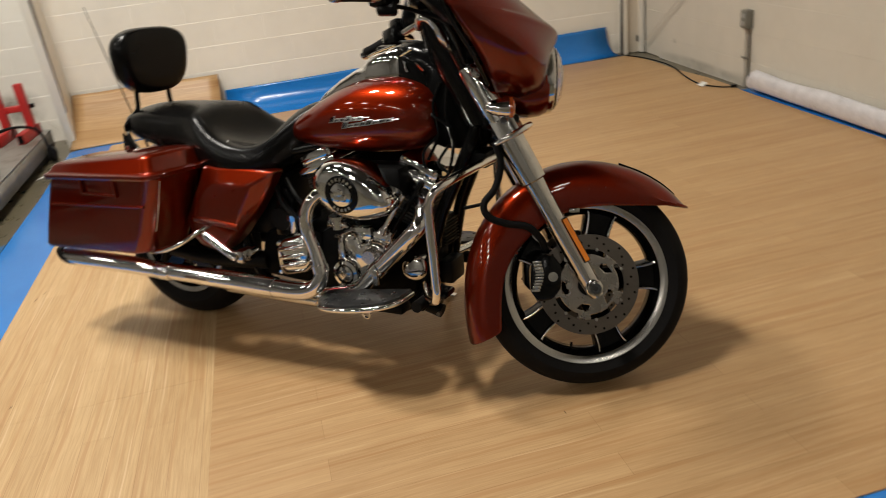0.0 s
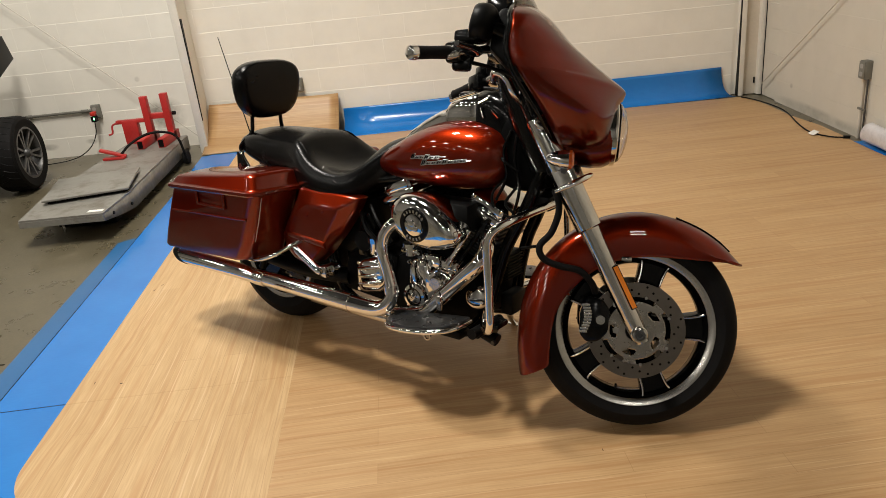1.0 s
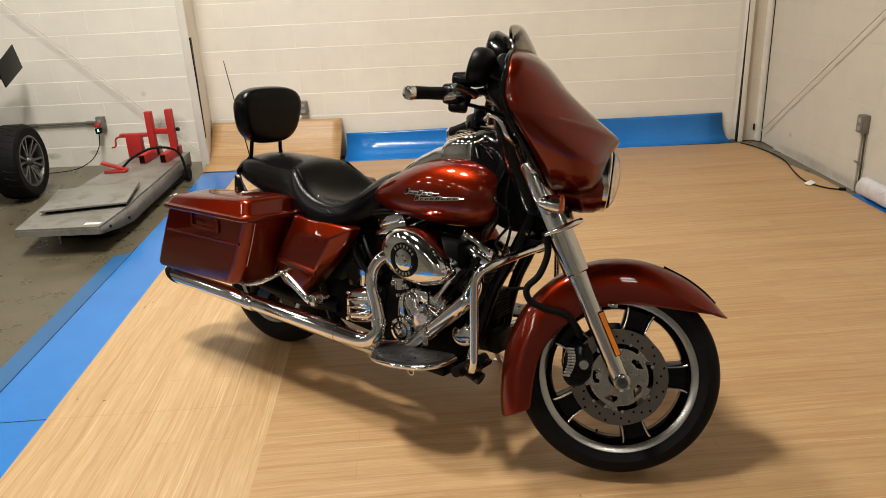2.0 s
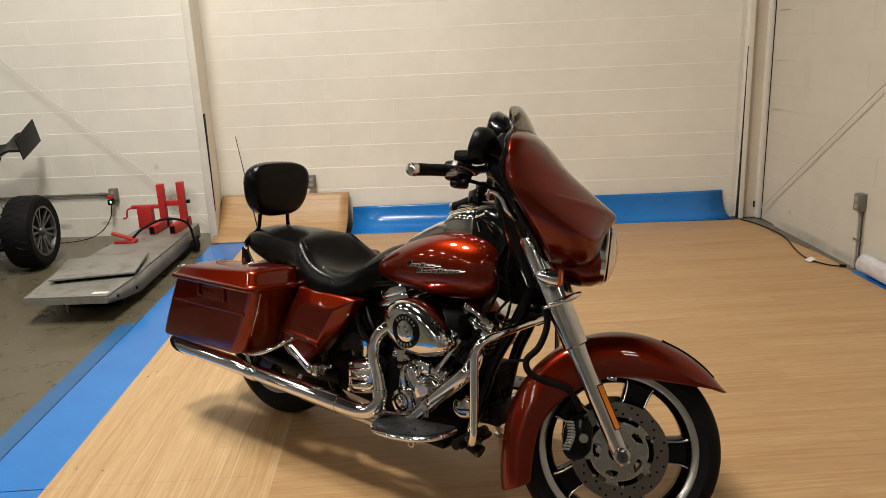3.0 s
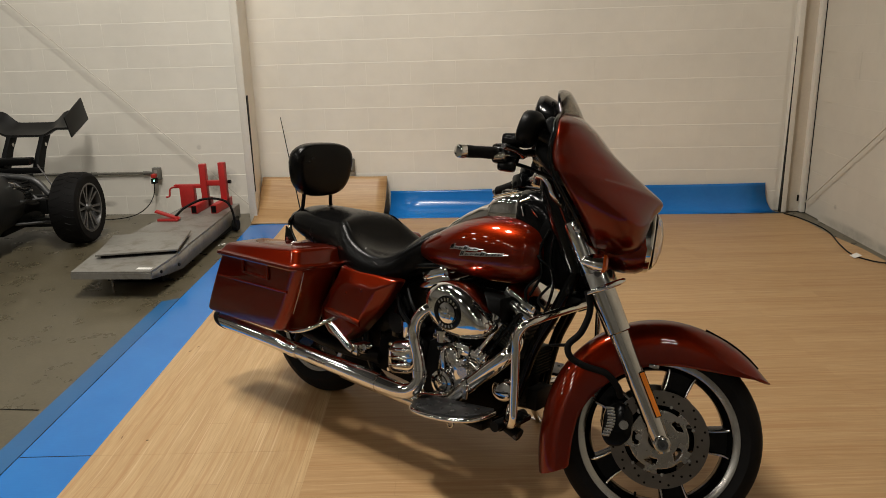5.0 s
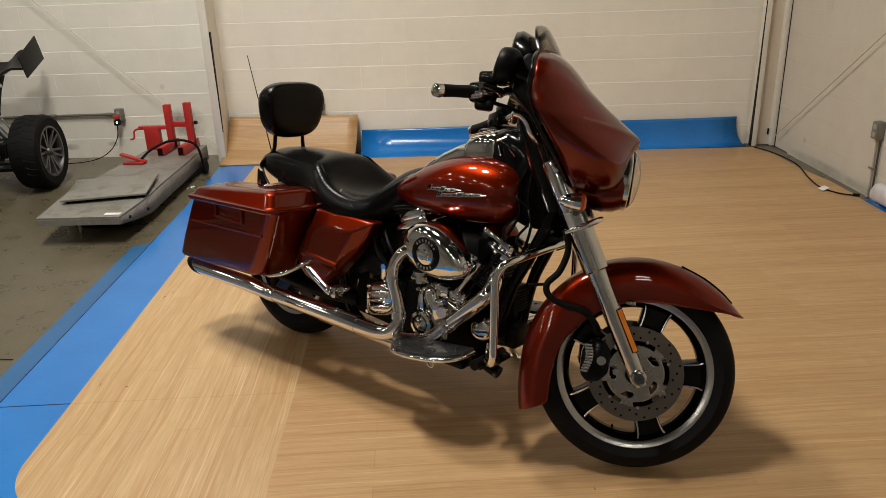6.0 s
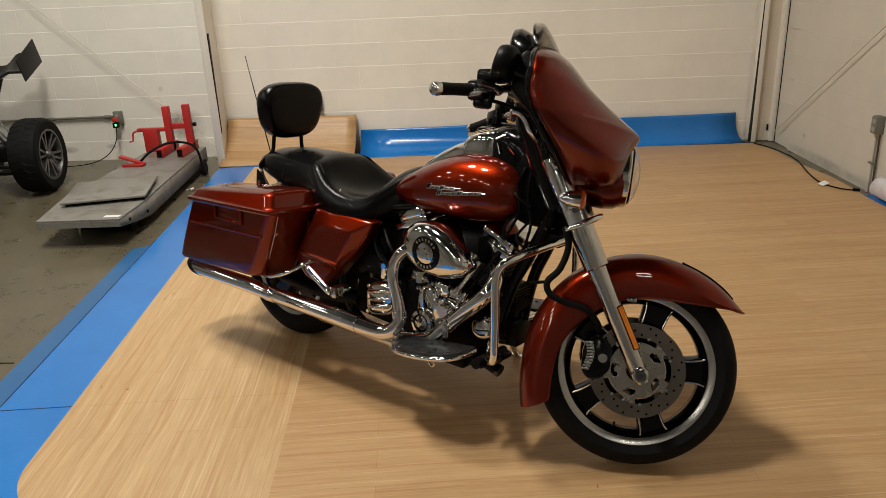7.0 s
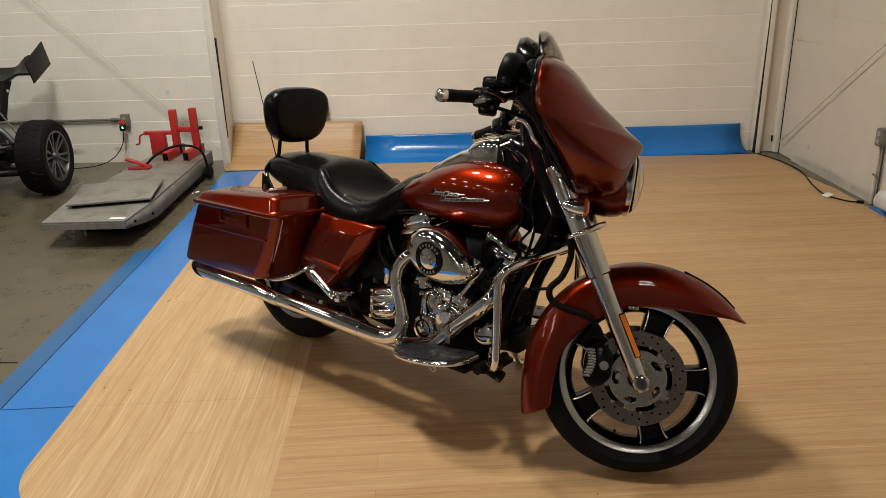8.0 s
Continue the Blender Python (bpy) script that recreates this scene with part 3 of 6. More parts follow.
def lift_table():
    lift = thing("motorcycle_lift", pose(0, 0, 0), "grey steel motorcycle lift table, lowered, with a red wheel clamp", "lift table")
    top = 0.18
    # deck: a long tray, its front narrowing to a ramp lip
    deck = prism([(-2.858, 4.12), (-2.327, 4.134), (-2.338, 4.594), (-2.367, 4.80), (-2.488, 6.15), (-2.965, 6.12), (-2.955, 4.95), (-2.96, 4.62)], top - 0.012, top, "xy")
    part("deck", deck, GREY_ENAMEL, lift, "grey enamelled deck with dark scuffs")
    side = loft([[(-2.327, 4.15, top - 0.013), (-2.327, 4.15, top - 0.055)], [(-2.333, 4.40, top - 0.013), (-2.333, 4.40, top - 0.10)],
                 [(-2.338, 4.60, top - 0.013), (-2.338, 4.60, top - 0.125)], [(-2.488, 6.15, top - 0.013), (-2.488, 6.15, top - 0.125)]], closed=False, caps=False)
    ob = part("side_skirt", side, SKIRT_STEEL, lift, "mottled side skirt in a darker grey than the deck", angle=8)
    ob.modifiers.new("thickness", "SOLIDIFY").thickness = -0.012
    part("front_lip", prism([(-2.860, 4.116), (-2.326, 4.130), (-2.326, 4.144), (-2.860, 4.130)], top - 0.05, top - 0.013, "xy"), GREY_ENAMEL, lift)
    part("base_frame", join(box((0.46, 1.5, 0.09), (-2.69, 5.3, 0.05), 0.01), box((0.40, 0.10, 0.05), (-2.62, 4.5, 0.03), 0.01)), BLACK_SATIN, lift)
    flap = prism([(-2.845, 4.389), (-2.325, 4.533), (-2.457, 5.051), (-2.996, 4.908)], top + 0.022, top + 0.036, "xy", 0.003)
    part("drop_panel", flap, GREY_ENAMEL, lift, "loose grey drop panel lying on the deck")
    # black block paints in the shaded gap beneath the drop panel
    part("panel_gap_dark", prism([(-2.83, 4.43), (-2.35, 4.565), (-2.465, 5.01), (-2.97, 4.88)], top, top + 0.021, "xy"), BLACK_SATIN, lift)
    # black discs on the unpierced skirt paint the dark of its bolt holes
    for hx, hy, hz in ((-2.324, 4.27, 0.135), (-2.330, 4.545, 0.10)):
        part("bolt_hole_disc", rod((hx - 0.006, hy, hz), (hx + 0.0015, hy, hz), 0.011, 12), BLACK_SATIN, lift, "black disc painted as a dark bolt hole")
    part("foot_pin", rod((-2.73, 4.36, 0.0), (-2.73, 4.36, 0.13), 0.011), STEEL, lift)
    part("label_strip", box((0.10, 0.04, 0.002), (-2.395, 4.19, top + 0.002)), TAG_PAPER, lift, "worn white maker's plate", None)
    for py, pz in ((5.1, 0.115), (5.85, 0.13)):
        part("decal", box((0.002, 0.12, 0.035), (-2.402 - (py - 4.6) * 0.0764, py, pz)), RED_ENAMEL, lift, "small red decal")
    clamp = part("wheel_clamp", join(
        box((0.055, 0.055, 0.38), (-2.735, 6.02, top + 0.195), 0.004), box((0.055, 0.055, 0.395), (-2.56, 6.02, top + 0.2), 0.004),
        box((0.055, 0.36, 0.075), (-2.735, 5.93, top + 0.038), 0.004), box((0.055, 0.36, 0.075), (-2.56, 5.93, top + 0.038), 0.004),
        box((0.20, 0.05, 0.045), (-2.647, 6.03, top + 0.215), 0.004)), RED_ENAMEL, lift, "red square-tube wheel clamp")
    part("clamp_jaw", join(box((0.26, 0.05, 0.03), (-2.88, 6.02, top + 0.19), 0.004), box((0.13, 0.06, 0.20), (-2.895, 6.02, top + 0.10), 0.006)), RED_ENAMEL, clamp)
    part("crank", tube([(-2.99, 6.0, top + 0.19), (-3.04, 5.99, top + 0.17), (-3.05, 5.98, top + 0.11), (-3.08, 5.97, top + 0.10)], 0.008, 8), RED_ENAMEL, clamp)
    # solid tube ends; black plates paint in their shaded hollows
    for mx in (-2.735, -2.56):
        part("tube_mouth_plate", box((0.04, 0.004, 0.058), (mx, 5.748, top + 0.038)), BLACK_SATIN, clamp, "black plate painted as the dark of an open tube end")
    part("rear_knob", rod((-2.53, 6.05, top + 0.22), (-2.505, 6.05, top + 0.22), 0.016), BLACK_PLASTIC, clamp)
    pedal = part("foot_pedal", join(box((0.17, 0.07, 0.02), (-2.845, 5.50, top + 0.012), 0.004), moved(box((0.20, 0.06, 0.018), (0, 0, 0), 0.004), pose(-2.85, 5.50, top + 0.05, 0, 22, 12))), RED_ENAMEL, lift, "red foot pedal")
    part("hose", tube([(-2.80, 5.52, top + 0.03), (-2.74, 5.6, top + 0.09), (-2.63, 5.7, top + 0.135), (-2.50, 5.75, top + 0.125), (-2.42, 5.77, top + 0.06), (-2.40, 5.80, 0.05)], 0.010, 10), RUBBER, lift, "black rubber air hose")
    part("wheel", revolve([(0.0, -0.02), (0.05, -0.02), (0.055, 0), (0.05, 0.02), (0.0, 0.02)], (-2.42, 5.85, 0.056), "x", 20), RUBBER, lift)
    return lift


lift_table()

# ---- open-wheel race car, rear corner in view ----


def race_wheel(r, width, parent_car, m):
    w = part("wheel", revolve([(0.66 * r, -width * 0.42), (0.70 * r, -width * 0.46), (0.9 * r, -width * 0.5), (0.97 * r, -width * 0.44), (r, -width * 0.3), (r, width * 0.3),
                               (0.97 * r, width * 0.44), (0.9 * r, width * 0.5), (0.70 * r, width * 0.47), (0.67 * r, width * 0.40)], axis="x", seg=56), RUBBER, parent_car, "worn black racing tyre", m)
    rr = 0.695 * r
    part("rim", revolve([(rr, width * 0.47), (rr * 0.93, width * 0.47), (rr * 0.90, width * 0.36), (rr * 0.90, -width * 0.4), (rr, -width * 0.44)], axis="x", seg=48), GUNMETAL, w)
    for k in range(12):
        a = 2 * math.pi * (k + (0.16 if k % 2 else -0.16)) / 12
        d, t = Vector((0, math.cos(a), math.sin(a))), Vector((0, -math.sin(a), math.cos(a)))
        rings = []
        for s, half, x in ((0.035, 0.012, 0.36), (0.5 * rr, 0.008, 0.40), (0.93 * rr, 0.010, 0.45)):
            c = d * s
            rings.append([c + t * half + Vector((width * x, 0, 0)), c - t * half + Vector((width * x, 0, 0)), c - t * half + Vector((width * x - 0.02, 0, 0)), c + t * half + Vector((width * x - 0.02, 0, 0))])
        part("spoke", loft(rings), GUNMETAL, w)
    treads = []
    for k in range(30):
        a = 2 * math.pi * k / 30
        for s, lag in ((1, 0.0), (-1, 0.105)):
            treads.append(tube([Vector((s * width * u, math.cos(a + lag + da) * r * f, math.sin(a + lag + da) * r * f)) for u, da, f in ((0.03, 0.0, 1.0), (0.16, 0.05, 1.0), (0.29, 0.075, 0.9995), (0.42, 0.085, 0.974))], 0.0026, 6, 2))
    tagged(part("tread", join(*treads), BLACK_SATIN, w), kind="stuff")
    part("centre_nut", revolve([(0, width * 0.5), (0.02, width * 0.5), (0.032, width * 0.44), (0.04, width * 0.38), (0.04, 0)], axis="x", seg=12), DARK_STEEL, w)
    return w


def race_car():
    car = thing("race_car", pose(-3.64, 5.52, 0, 0, 0, 6.5), "black open-wheel race car with a rear wing", "race car")
    race_wheel(0.292, 0.225, car, pose(0.012, 0, 0.292))
    race_wheel(0.295, 0.25, car, pose(-1.35, 0, 0.295, 0, 0, 180))
    # suspension arms, upright and drive shaft
    for a, b, r in (((-0.10, -0.06, 0.20), (-0.62, -0.22, 0.20), 0.013), ((-0.10, -0.06, 0.20), (-0.62, 0.18, 0.20), 0.013), ((-0.10, 0.02, 0.40), (-0.58, -0.18, 0.36), 0.012),
                    ((-0.10, 0.02, 0.40), (-0.58, 0.2, 0.36), 0.012), ((-0.12, 0.03, 0.3), (-0.6, 0.03, 0.29), 0.02), ((-0.13, -0.02, 0.24), (-0.45, -0.05, 0.52), 0.014)):
        part("suspension_arm", rod(a, b, r, 10), DARK_STEEL, car)
    part("upright", box((0.05, 0.10, 0.26), (-0.13, 0, 0.30), 0.015), GUNMETAL, car)
    part("brake", revolve([(0.03, -0.01), (0.11, -0.01), (0.11, 0.01), (0.03, 0.01)], (-0.16, 0, 0.295), "x", 32, True), STEEL, car)
    part("damper", join(rod((-0.42, -0.1, 0.50), (-0.66, -0.14, 0.58), 0.028), rod((-0.30, -0.08, 0.46), (-0.45, -0.1, 0.51), 0.012)), STEEL, car)
    body = loft([[(x * w - 0.675, y, z0 + (z1 - z0) * (0.5 + 0.5 * math.sin(a))) for x, a in ((math.cos(a), a) for a in (2 * math.pi * k / 20 for k in range(20)))]
                 for y, w, z0, z1 in ((0.42, 0.12, 0.18, 0.42), (0.30, 0.20, 0.12, 0.55), (-0.2, 0.30, 0.08, 0.66), (-0.8, 0.36, 0.06, 0.74), (-1.6, 0.34, 0.06, 0.60), (-2.4, 0.22, 0.08, 0.46), (-3.0, 0.12, 0.14, 0.32))])
    part("bodywork", body, CARBON, car, "dark bodywork")
    part("diffuser", box((0.95, 0.35, 0.03), (-0.675, 0.30, 0.12), 0.01), CARBON, car)
    part("engine_cover", loft([[(-0.675 + 0.10 * math.cos(a) * s, y, 0.60 + 0.10 * math.sin(a) * s) for a in (2 * math.pi * k / 16 for k in range(16))] for y, s in ((0.12, 0.3), (-0.1, 0.9), (-0.5, 1.3))]), BLACK_SATIN, car)
    square = pose(0, 0, 0, 0, 0, -6.5)
    # rear wing: curved plane on two struts with end plates
    wing_rings = []
    for k in range(25):
        u = k / 24
        x = -1.09 + 0.83 * u
        edge = min(1.0, max(0.0, (min(u, 1 - u) * 0.83 - 0.10) / 0.16))
        sag = edge * edge * (3 - 2 * edge)  # the plane droops towards the middle of the car
        sec = [(0.17, 0.925 - 0.06 * sag), (0.23, 0.935 - 0.065 * sag), (0.31, 0.985 - 0.08 * sag), (0.37, 1.055 - 0.10 * sag), (0.38, 1.05 - 0.10 * sag), (0.32, 0.965 - 0.08 * sag), (0.24, 0.915 - 0.065 * sag), (0.17, 0.905 - 0.06 * sag)]
        wing_rings.append([(x, dy + 0.30, z - 0.02) for dy, z in sec])
    part("wing_plane", loft(wing_rings), CARBON, car, "dark curved wing plane", square)
    for ex in (-0.26, -1.09):
        part("end_plate", prism([(0.435, 0.995), (0.50, 0.812), (0.80, 0.942), (0.732, 1.143)], ex - 0.006, ex + 0.006, "yz", 0.004), CARBON, car, "black diamond-shaped end plate", square)
    for sx in (-0.52, -0.83):
        strut = part("wing_strut", prism([(0.28, 0.54), (0.40, 0.54), (0.48, 0.72), (0.58, 0.835), (0.47, 0.835), (0.38, 0.70)], sx - 0.02, sx + 0.02, "yz", 0.004), BLACK_SATIN, car, "black wing bracket", square)
        part("bracket_hole", rod((sx - 0.0215, 0.485, 0.76), (sx + 0.0215, 0.485, 0.76), 0.016, 14), STEEL, strut)
    # frame, gearbox and clutter between the wheels
    part("gearbox", prism([(-0.35, 0.14), (0.30, 0.14), (0.36, 0.30), (0.28, 0.48), (-0.35, 0.52)], -0.92, -0.43, "yz", 0.02), BLACK_SATIN, car, "black gearbox case")
    part("rear_frame", join(box((0.55, 0.05, 0.05), (-0.675, 0.34, 0.56), 0.008), box((0.05, 0.30, 0.06), (-0.52, 0.20, 0.50), 0.008), box((0.05, 0.30, 0.06), (-0.83, 0.20, 0.50), 0.008), box((0.36, 0.10, 0.06), (-0.675, 0.36, 0.64), 0.01)), BLACK_SATIN, car, "black rear frame")
    part("hoop_tube", tube([(-1.15, -0.05, 0.42), (-1.08, -0.04, 0.54), (-0.9, -0.03, 0.58), (-0.45, -0.03, 0.57), (-0.28, -0.04, 0.53), (-0.18, -0.05, 0.42)], 0.026, 14), DARK_STEEL, car, "dark bent tube over the axle")
    for ax, bx in ((-0.16, -0.44), (-1.19, -0.91)):
        part("axle_boot", tube([(ax, 0.02, 0.30), (ax + (bx - ax) * 0.3, 0.02, 0.30), (ax + (bx - ax) * 0.7, 0.02, 0.30), (bx, 0.02, 0.30)], [0.035, 0.05, 0.03, 0.055], 16), RUBBER, car)
        part("coil_spring", tube([(ax + (bx - ax) * (0.55 + 0.06 * math.sin(k * 0.8)), -0.12 + 0.05 * math.cos(k * 0.8), 0.40 + 0.004 * k) for k in range(40)], 0.006, 6, 2), BLACK_SATIN, car)
        part("brake_caliper", box((0.06, 0.09, 0.12), (ax - 0.02 if ax > -0.6 else ax + 0.02, -0.13, 0.34), 0.012), BLACK_SATIN, car)
    part("link_rod", rod((-0.40, 0.26, 0.62), (-0.22, 0.12, 0.44), 0.007, 8), GUNMETAL, car, "grey link rod")
    return car


race_car()

# ---- motorcycle ----
# local frame: x forward from the rear contact point, y to its left, z up; it leans on its side stand
BIKE = pose(-0.903, 2.929, 0, 0, 0, -35.52) @ pose(0, 0, 0, -6.58)
RAKE = radians(26)
PIVOT = Matrix.Translation((1.795, 0, 0))
STEER = PIVOT @ Matrix.Rotation(radians(31.54), 4, Vector((-math.sin(RAKE), 0, math.cos(RAKE)))) @ PIVOT.inverted()

bike = thing("motorcycle", BIKE, "burnt-orange touring motorcycle with chrome engine leaning on its stand", "motorcycle")


def bp(name, bm, material, label="", parent=None, angle=38):
    return part(name, bm, material, parent or bike, label, None, angle)


def fp(name, bm, material, label="", parent=None, angle=38):
    """A part that turns with the fork; a sub-part takes its parent's turn."""
    return part(name, bm, material, parent or bike, label, None if parent else STEER, angle)


def superellipse(ry, rz, n=24, e=2.6):
    pts = []
    for k in range(n):
        a = 2 * math.pi * k / n
        c, s = math.cos(a), math.sin(a)
        pts.append((ry * math.copysign(abs(c) ** (2 / e), c), rz * math.copysign(abs(s) ** (2 / e), s)))
    return pts


# wheels
FW, RW = (1.625, 0, 0.318), (0.0, 0, 0.318)


def tyre(c, r, width, rim):
    h = r - rim
    prof = []
    for k in range(17):
        a = math.pi * (k / 16 - 0.5)
        prof.append((r - h * (1 - abs(math.cos(a)) ** 0.62) if k not in (0, 16) else rim - 0.012, math.copysign(width * 0.5 * abs(math.sin(a)) ** 0.9, a) * (1 if k not in (0, 16) else 0.66)))
    return revolve(prof, c, "y", 96)


def grooves(c, r, width, n=26):
    bms = []
    for k in range(n):
        for s in (-1, 1):
            a = 2 * math.pi * (k + (0.5 if s > 0 else 0)) / n
            pts = []
            for da, w, rr in ((0.0, 0.06, 0.995), (0.05, 0.20, 0.983), (0.09, 0.31, 0.952)):
                pts.append(Vector(c) + Vector((math.cos(a + da) * r * rr, s * width * w, math.sin(a + da) * r * rr)))
            bms.append(tube(pts, 0.0016, 6, 3))
    return join(*bms)


front_wheel = fp("front_wheel", revolve([(0.248, -0.046), (0.2475, -0.052), (0.245, -0.0545), (0.2265, -0.0515), (0.2225, -0.048), (0.2195, -0.040), (0.214, -0.02), (0.214, 0.02), (0.2195, 0.040), (0.221, 0.049), (0.2235, 0.0515), (0.245, 0.0545), (0.2475, 0.052), (0.248, 0.046)], FW, "y", 72), ALLOY,
                 "black cast five-spoke wheel with a machined silver lip")
fp("tyre", tyre(FW, 0.318, 0.132, 0.245), RUBBER, "black road tyre", front_wheel)
tagged(fp("tread", grooves(FW, 0.3168, 0.132), BLACK_SATIN, "", front_wheel), kind="stuff")
fp("rim_barrel", revolve([(0.2215, -0.0485), (0.213, -0.038), (0.205, -0.018), (0.205, 0.018), (0.213, 0.038), (0.2215, 0.0485)], FW, "y", 64), BLACK_GLOSS, "", front_wheel)
for k in range(5):
    a = radians(5 + 72 * k)
    d, t = Vector((math.cos(a), 0, math.sin(a))), Vector((-math.sin(a), 0, math.cos(a)))
    c = Vector(FW)
    rings = []
    for s, half in ((0.05, 0.040), (0.11, 0.036), (0.16, 0.037), (0.195, 0.041), (0.212, 0.047), (0.221, 0.055)):
        rings.append([c + d * s + t * half * u + Vector((0, v, 0)) for u, v in ((1, -0.036), (0.88, -0.042), (0.76, -0.030), (-0.76, -0.030), (-0.88, -0.042), (-1, -0.036), (-1, 0.036), (1, 0.036))])
    fp("spoke", loft(rings), BLACK_GLOSS, "black spoke with bright machined edges", front_wheel)
    edges = []
    for u in (0.9, -0.9):
        edges.append(tube([c + d * s + t * half * u + Vector((0, -0.0405 - (0.007 if s > 0.215 else 0), 0)) for s, half in ((0.10, 0.0362), (0.16, 0.037), (0.195, 0.041), (0.212, 0.047), (0.2225, 0.056))], 0.0032, 6, 4))
    fp("spoke_edge", join(*edges), ALLOY, "bright machined edge", front_wheel)
fp("hub", revolve([(0.0, -0.085), (0.030, -0.085), (0.036, -0.06), (0.055, -0.045), (0.058, 0.045), (0.036, 0.06), (0.03, 0.085), (0.0, 0.085)], FW, "y", 40), BLACK_SATIN, "", front_wheel)
fp("valve", rod((1.585, -0.02, 0.118), (1.582, -0.045, 0.135), 0.004, 8), RUBBER, "", front_wheel)


def disc(side, parent, maker, c=FW):
    y = side * 0.078
    d = maker("brake_disc", revolve([(0.106, y - 0.0025), (0.150, y - 0.0025), (0.150, y + 0.0025), (0.106, y + 0.0025)], c, "y", 72, True), DISC_STEEL, "drilled steel brake disc", parent)
    # uncut holes: small black plugs paint their dark insides
    holes = []
    for k in range(36):
        a = 2 * math.pi * k / 36
        rr = (0.116, 0.128, 0.140)[k % 3]
        p = Vector(c) + Vector((math.cos(a) * rr, 0, math.sin(a) * rr))
        holes.append(rod(p + Vector((0, y - 0.0032, 0)), p + Vector((0, y + 0.0032, 0)), 0.0038, 8))
    tagged(maker("drilling", join(*holes), BLACK_SATIN, "", parent), kind="stuff")
    # carrier: a plate pierced by five long outer slots and five hooked inner ones
    plate, grid_a, grid_r = bmesh.new(), 240, [0.030 + 0.0038 * j for j in range(21)]
    vs = [[plate.verts.new((c[0] + math.cos(2 * math.pi * i / grid_a) * r, y + side * 0.001, c[2] + math.sin(2 * math.pi * i / grid_a) * r)) for r in grid_r] for i in range(grid_a)]
    for i in range(grid_a):
        for j in range(20):
            r, deg = (grid_r[j] + grid_r[j + 1]) / 2, 360 * (i + 0.5) / grid_a
            p_out, p_in = (deg + 13) % 72, (deg + 40 + (r - 0.066) * 500) % 72
            q_out, q_in = max(0, abs(p_out - 24) - 23) / 57.3 * 0.098, max(0, abs(p_in - 13) - 9) / 57.3 * 0.068
            if math.hypot(q_out, r - 0.0985) < 0.0068 or math.hypot(q_in, r - 0.070) < 0.0085:
                continue
            plate.faces.new((vs[i][j], vs[i][j + 1], vs[(i + 1) % grid_a][j + 1], vs[(i + 1) % grid_a][j]))
    bmesh.ops.delete(plate, geom=[v for v in plate.verts if not v.link_faces], context="VERTS")
    carrier = maker("disc_carrier", plate, CARRIER, "slotted bright disc carrier", parent)
    carrier.modifiers.new("thickness", "SOLIDIFY").thickness = 0.007
    for k in range(7):
        a = 2 * math.pi * k / 7 + 0.45
        maker("disc_rivet", revolve([(0, -0.0052), (0.005, -0.005), (0.0065, -0.003), (0.0065, 0.003)], (c[0] + math.cos(a) * 0.1075, y, c[2] + math.sin(a) * 0.1075), "y", 12), STEEL, "", parent)


disc(-1, front_wheel, fp)
disc(1, front_wheel, fp)

rear_wheel = bp("rear_wheel", revolve([(0.218, -0.07), (0.214, -0.074), (0.195, -0.07), (0.185, -0.03), (0.185, 0.03), (0.195, 0.07), (0.214, 0.074), (0.218, 0.07)], RW, "y", 64), ALLOY, "cast rear wheel with a machined lip")
bp("tyre", tyre(RW, 0.318, 0.18, 0.216), RUBBER, "black road tyre", rear_wheel)
tagged(bp("tread", grooves(RW, 0.3168, 0.18, 22), BLACK_SATIN, "", rear_wheel), kind="stuff")
for k in range(5):
    a = radians(20 + 72 * k)
    d, t = Vector((math.cos(a), 0, math.sin(a))), Vector((-math.sin(a), 0, math.cos(a)))
    bp("spoke", loft([[Vector(RW) + d * s + t * h * u + Vector((0, v, 0)) for u, v in ((1, -0.05), (-1, -0.05), (-1, 0.03), (1, 0.03))] for s, h in ((0.04, 0.04), (0.12, 0.03), (0.19, 0.045))]), BLACK_GLOSS, "", rear_wheel)
bp("hub", revolve([(0, -0.11), (0.04, -0.11), (0.06, -0.06), (0.06, 0.06), (0.04, 0.11), (0, 0.11)], RW, "y", 32), BLACK_SATIN, "", rear_wheel)

# front fender
def fender_ring(a, r_out, r_in, half, c):
    sec = [(-half * 0.98, r_in), (-half, r_in + (r_out - r_in) * 0.35), (-half * 0.985, r_out - 0.055), (-half * 0.90, r_out - 0.030), (-half * 0.70, r_out - 0.012), (-half * 0.38, r_out - 0.003), (0, r_out)]
    sec += [(-y, r) for y, r in sec[-2::-1]]
    out = []
    for y, r in sec:
        r = max(r, r_in)
        out.append(Vector(c) + Vector((math.cos(a) * r, y, math.sin(a) * r)))
    return out


rings = []
steps = [(36, 0.384, 0.378, 0.030), (38, 0.381, 0.365, 0.058), (42, 0.378, 0.345, 0.078), (48, 0.376, 0.312, 0.088), (56, 0.374, 0.281, 0.092), (66, 0.372, 0.256, 0.094), (78, 0.371, 0.240, 0.095), (90, 0.371, 0.232, 0.095), (102, 0.370, 0.228, 0.095),
         (115, 0.369, 0.228, 0.095), (130, 0.368, 0.228, 0.095), (145, 0.366, 0.232, 0.095), (160, 0.365, 0.245, 0.095), (175, 0.366, 0.255, 0.094), (190, 0.374, 0.264, 0.093), (200, 0.384, 0.276, 0.092), (206, 0.393, 0.287, 0.090), (208, 0.396, 0.294, 0.088)]
for deg, ro, ri, half in steps:
    rings.append(fender_ring(radians(deg), ro, ri, half, FW))
front_fender = fp("front_fender", loft(rings, closed=False, caps=False), PAINT, "glossy burnt-orange front fender", angle=70)
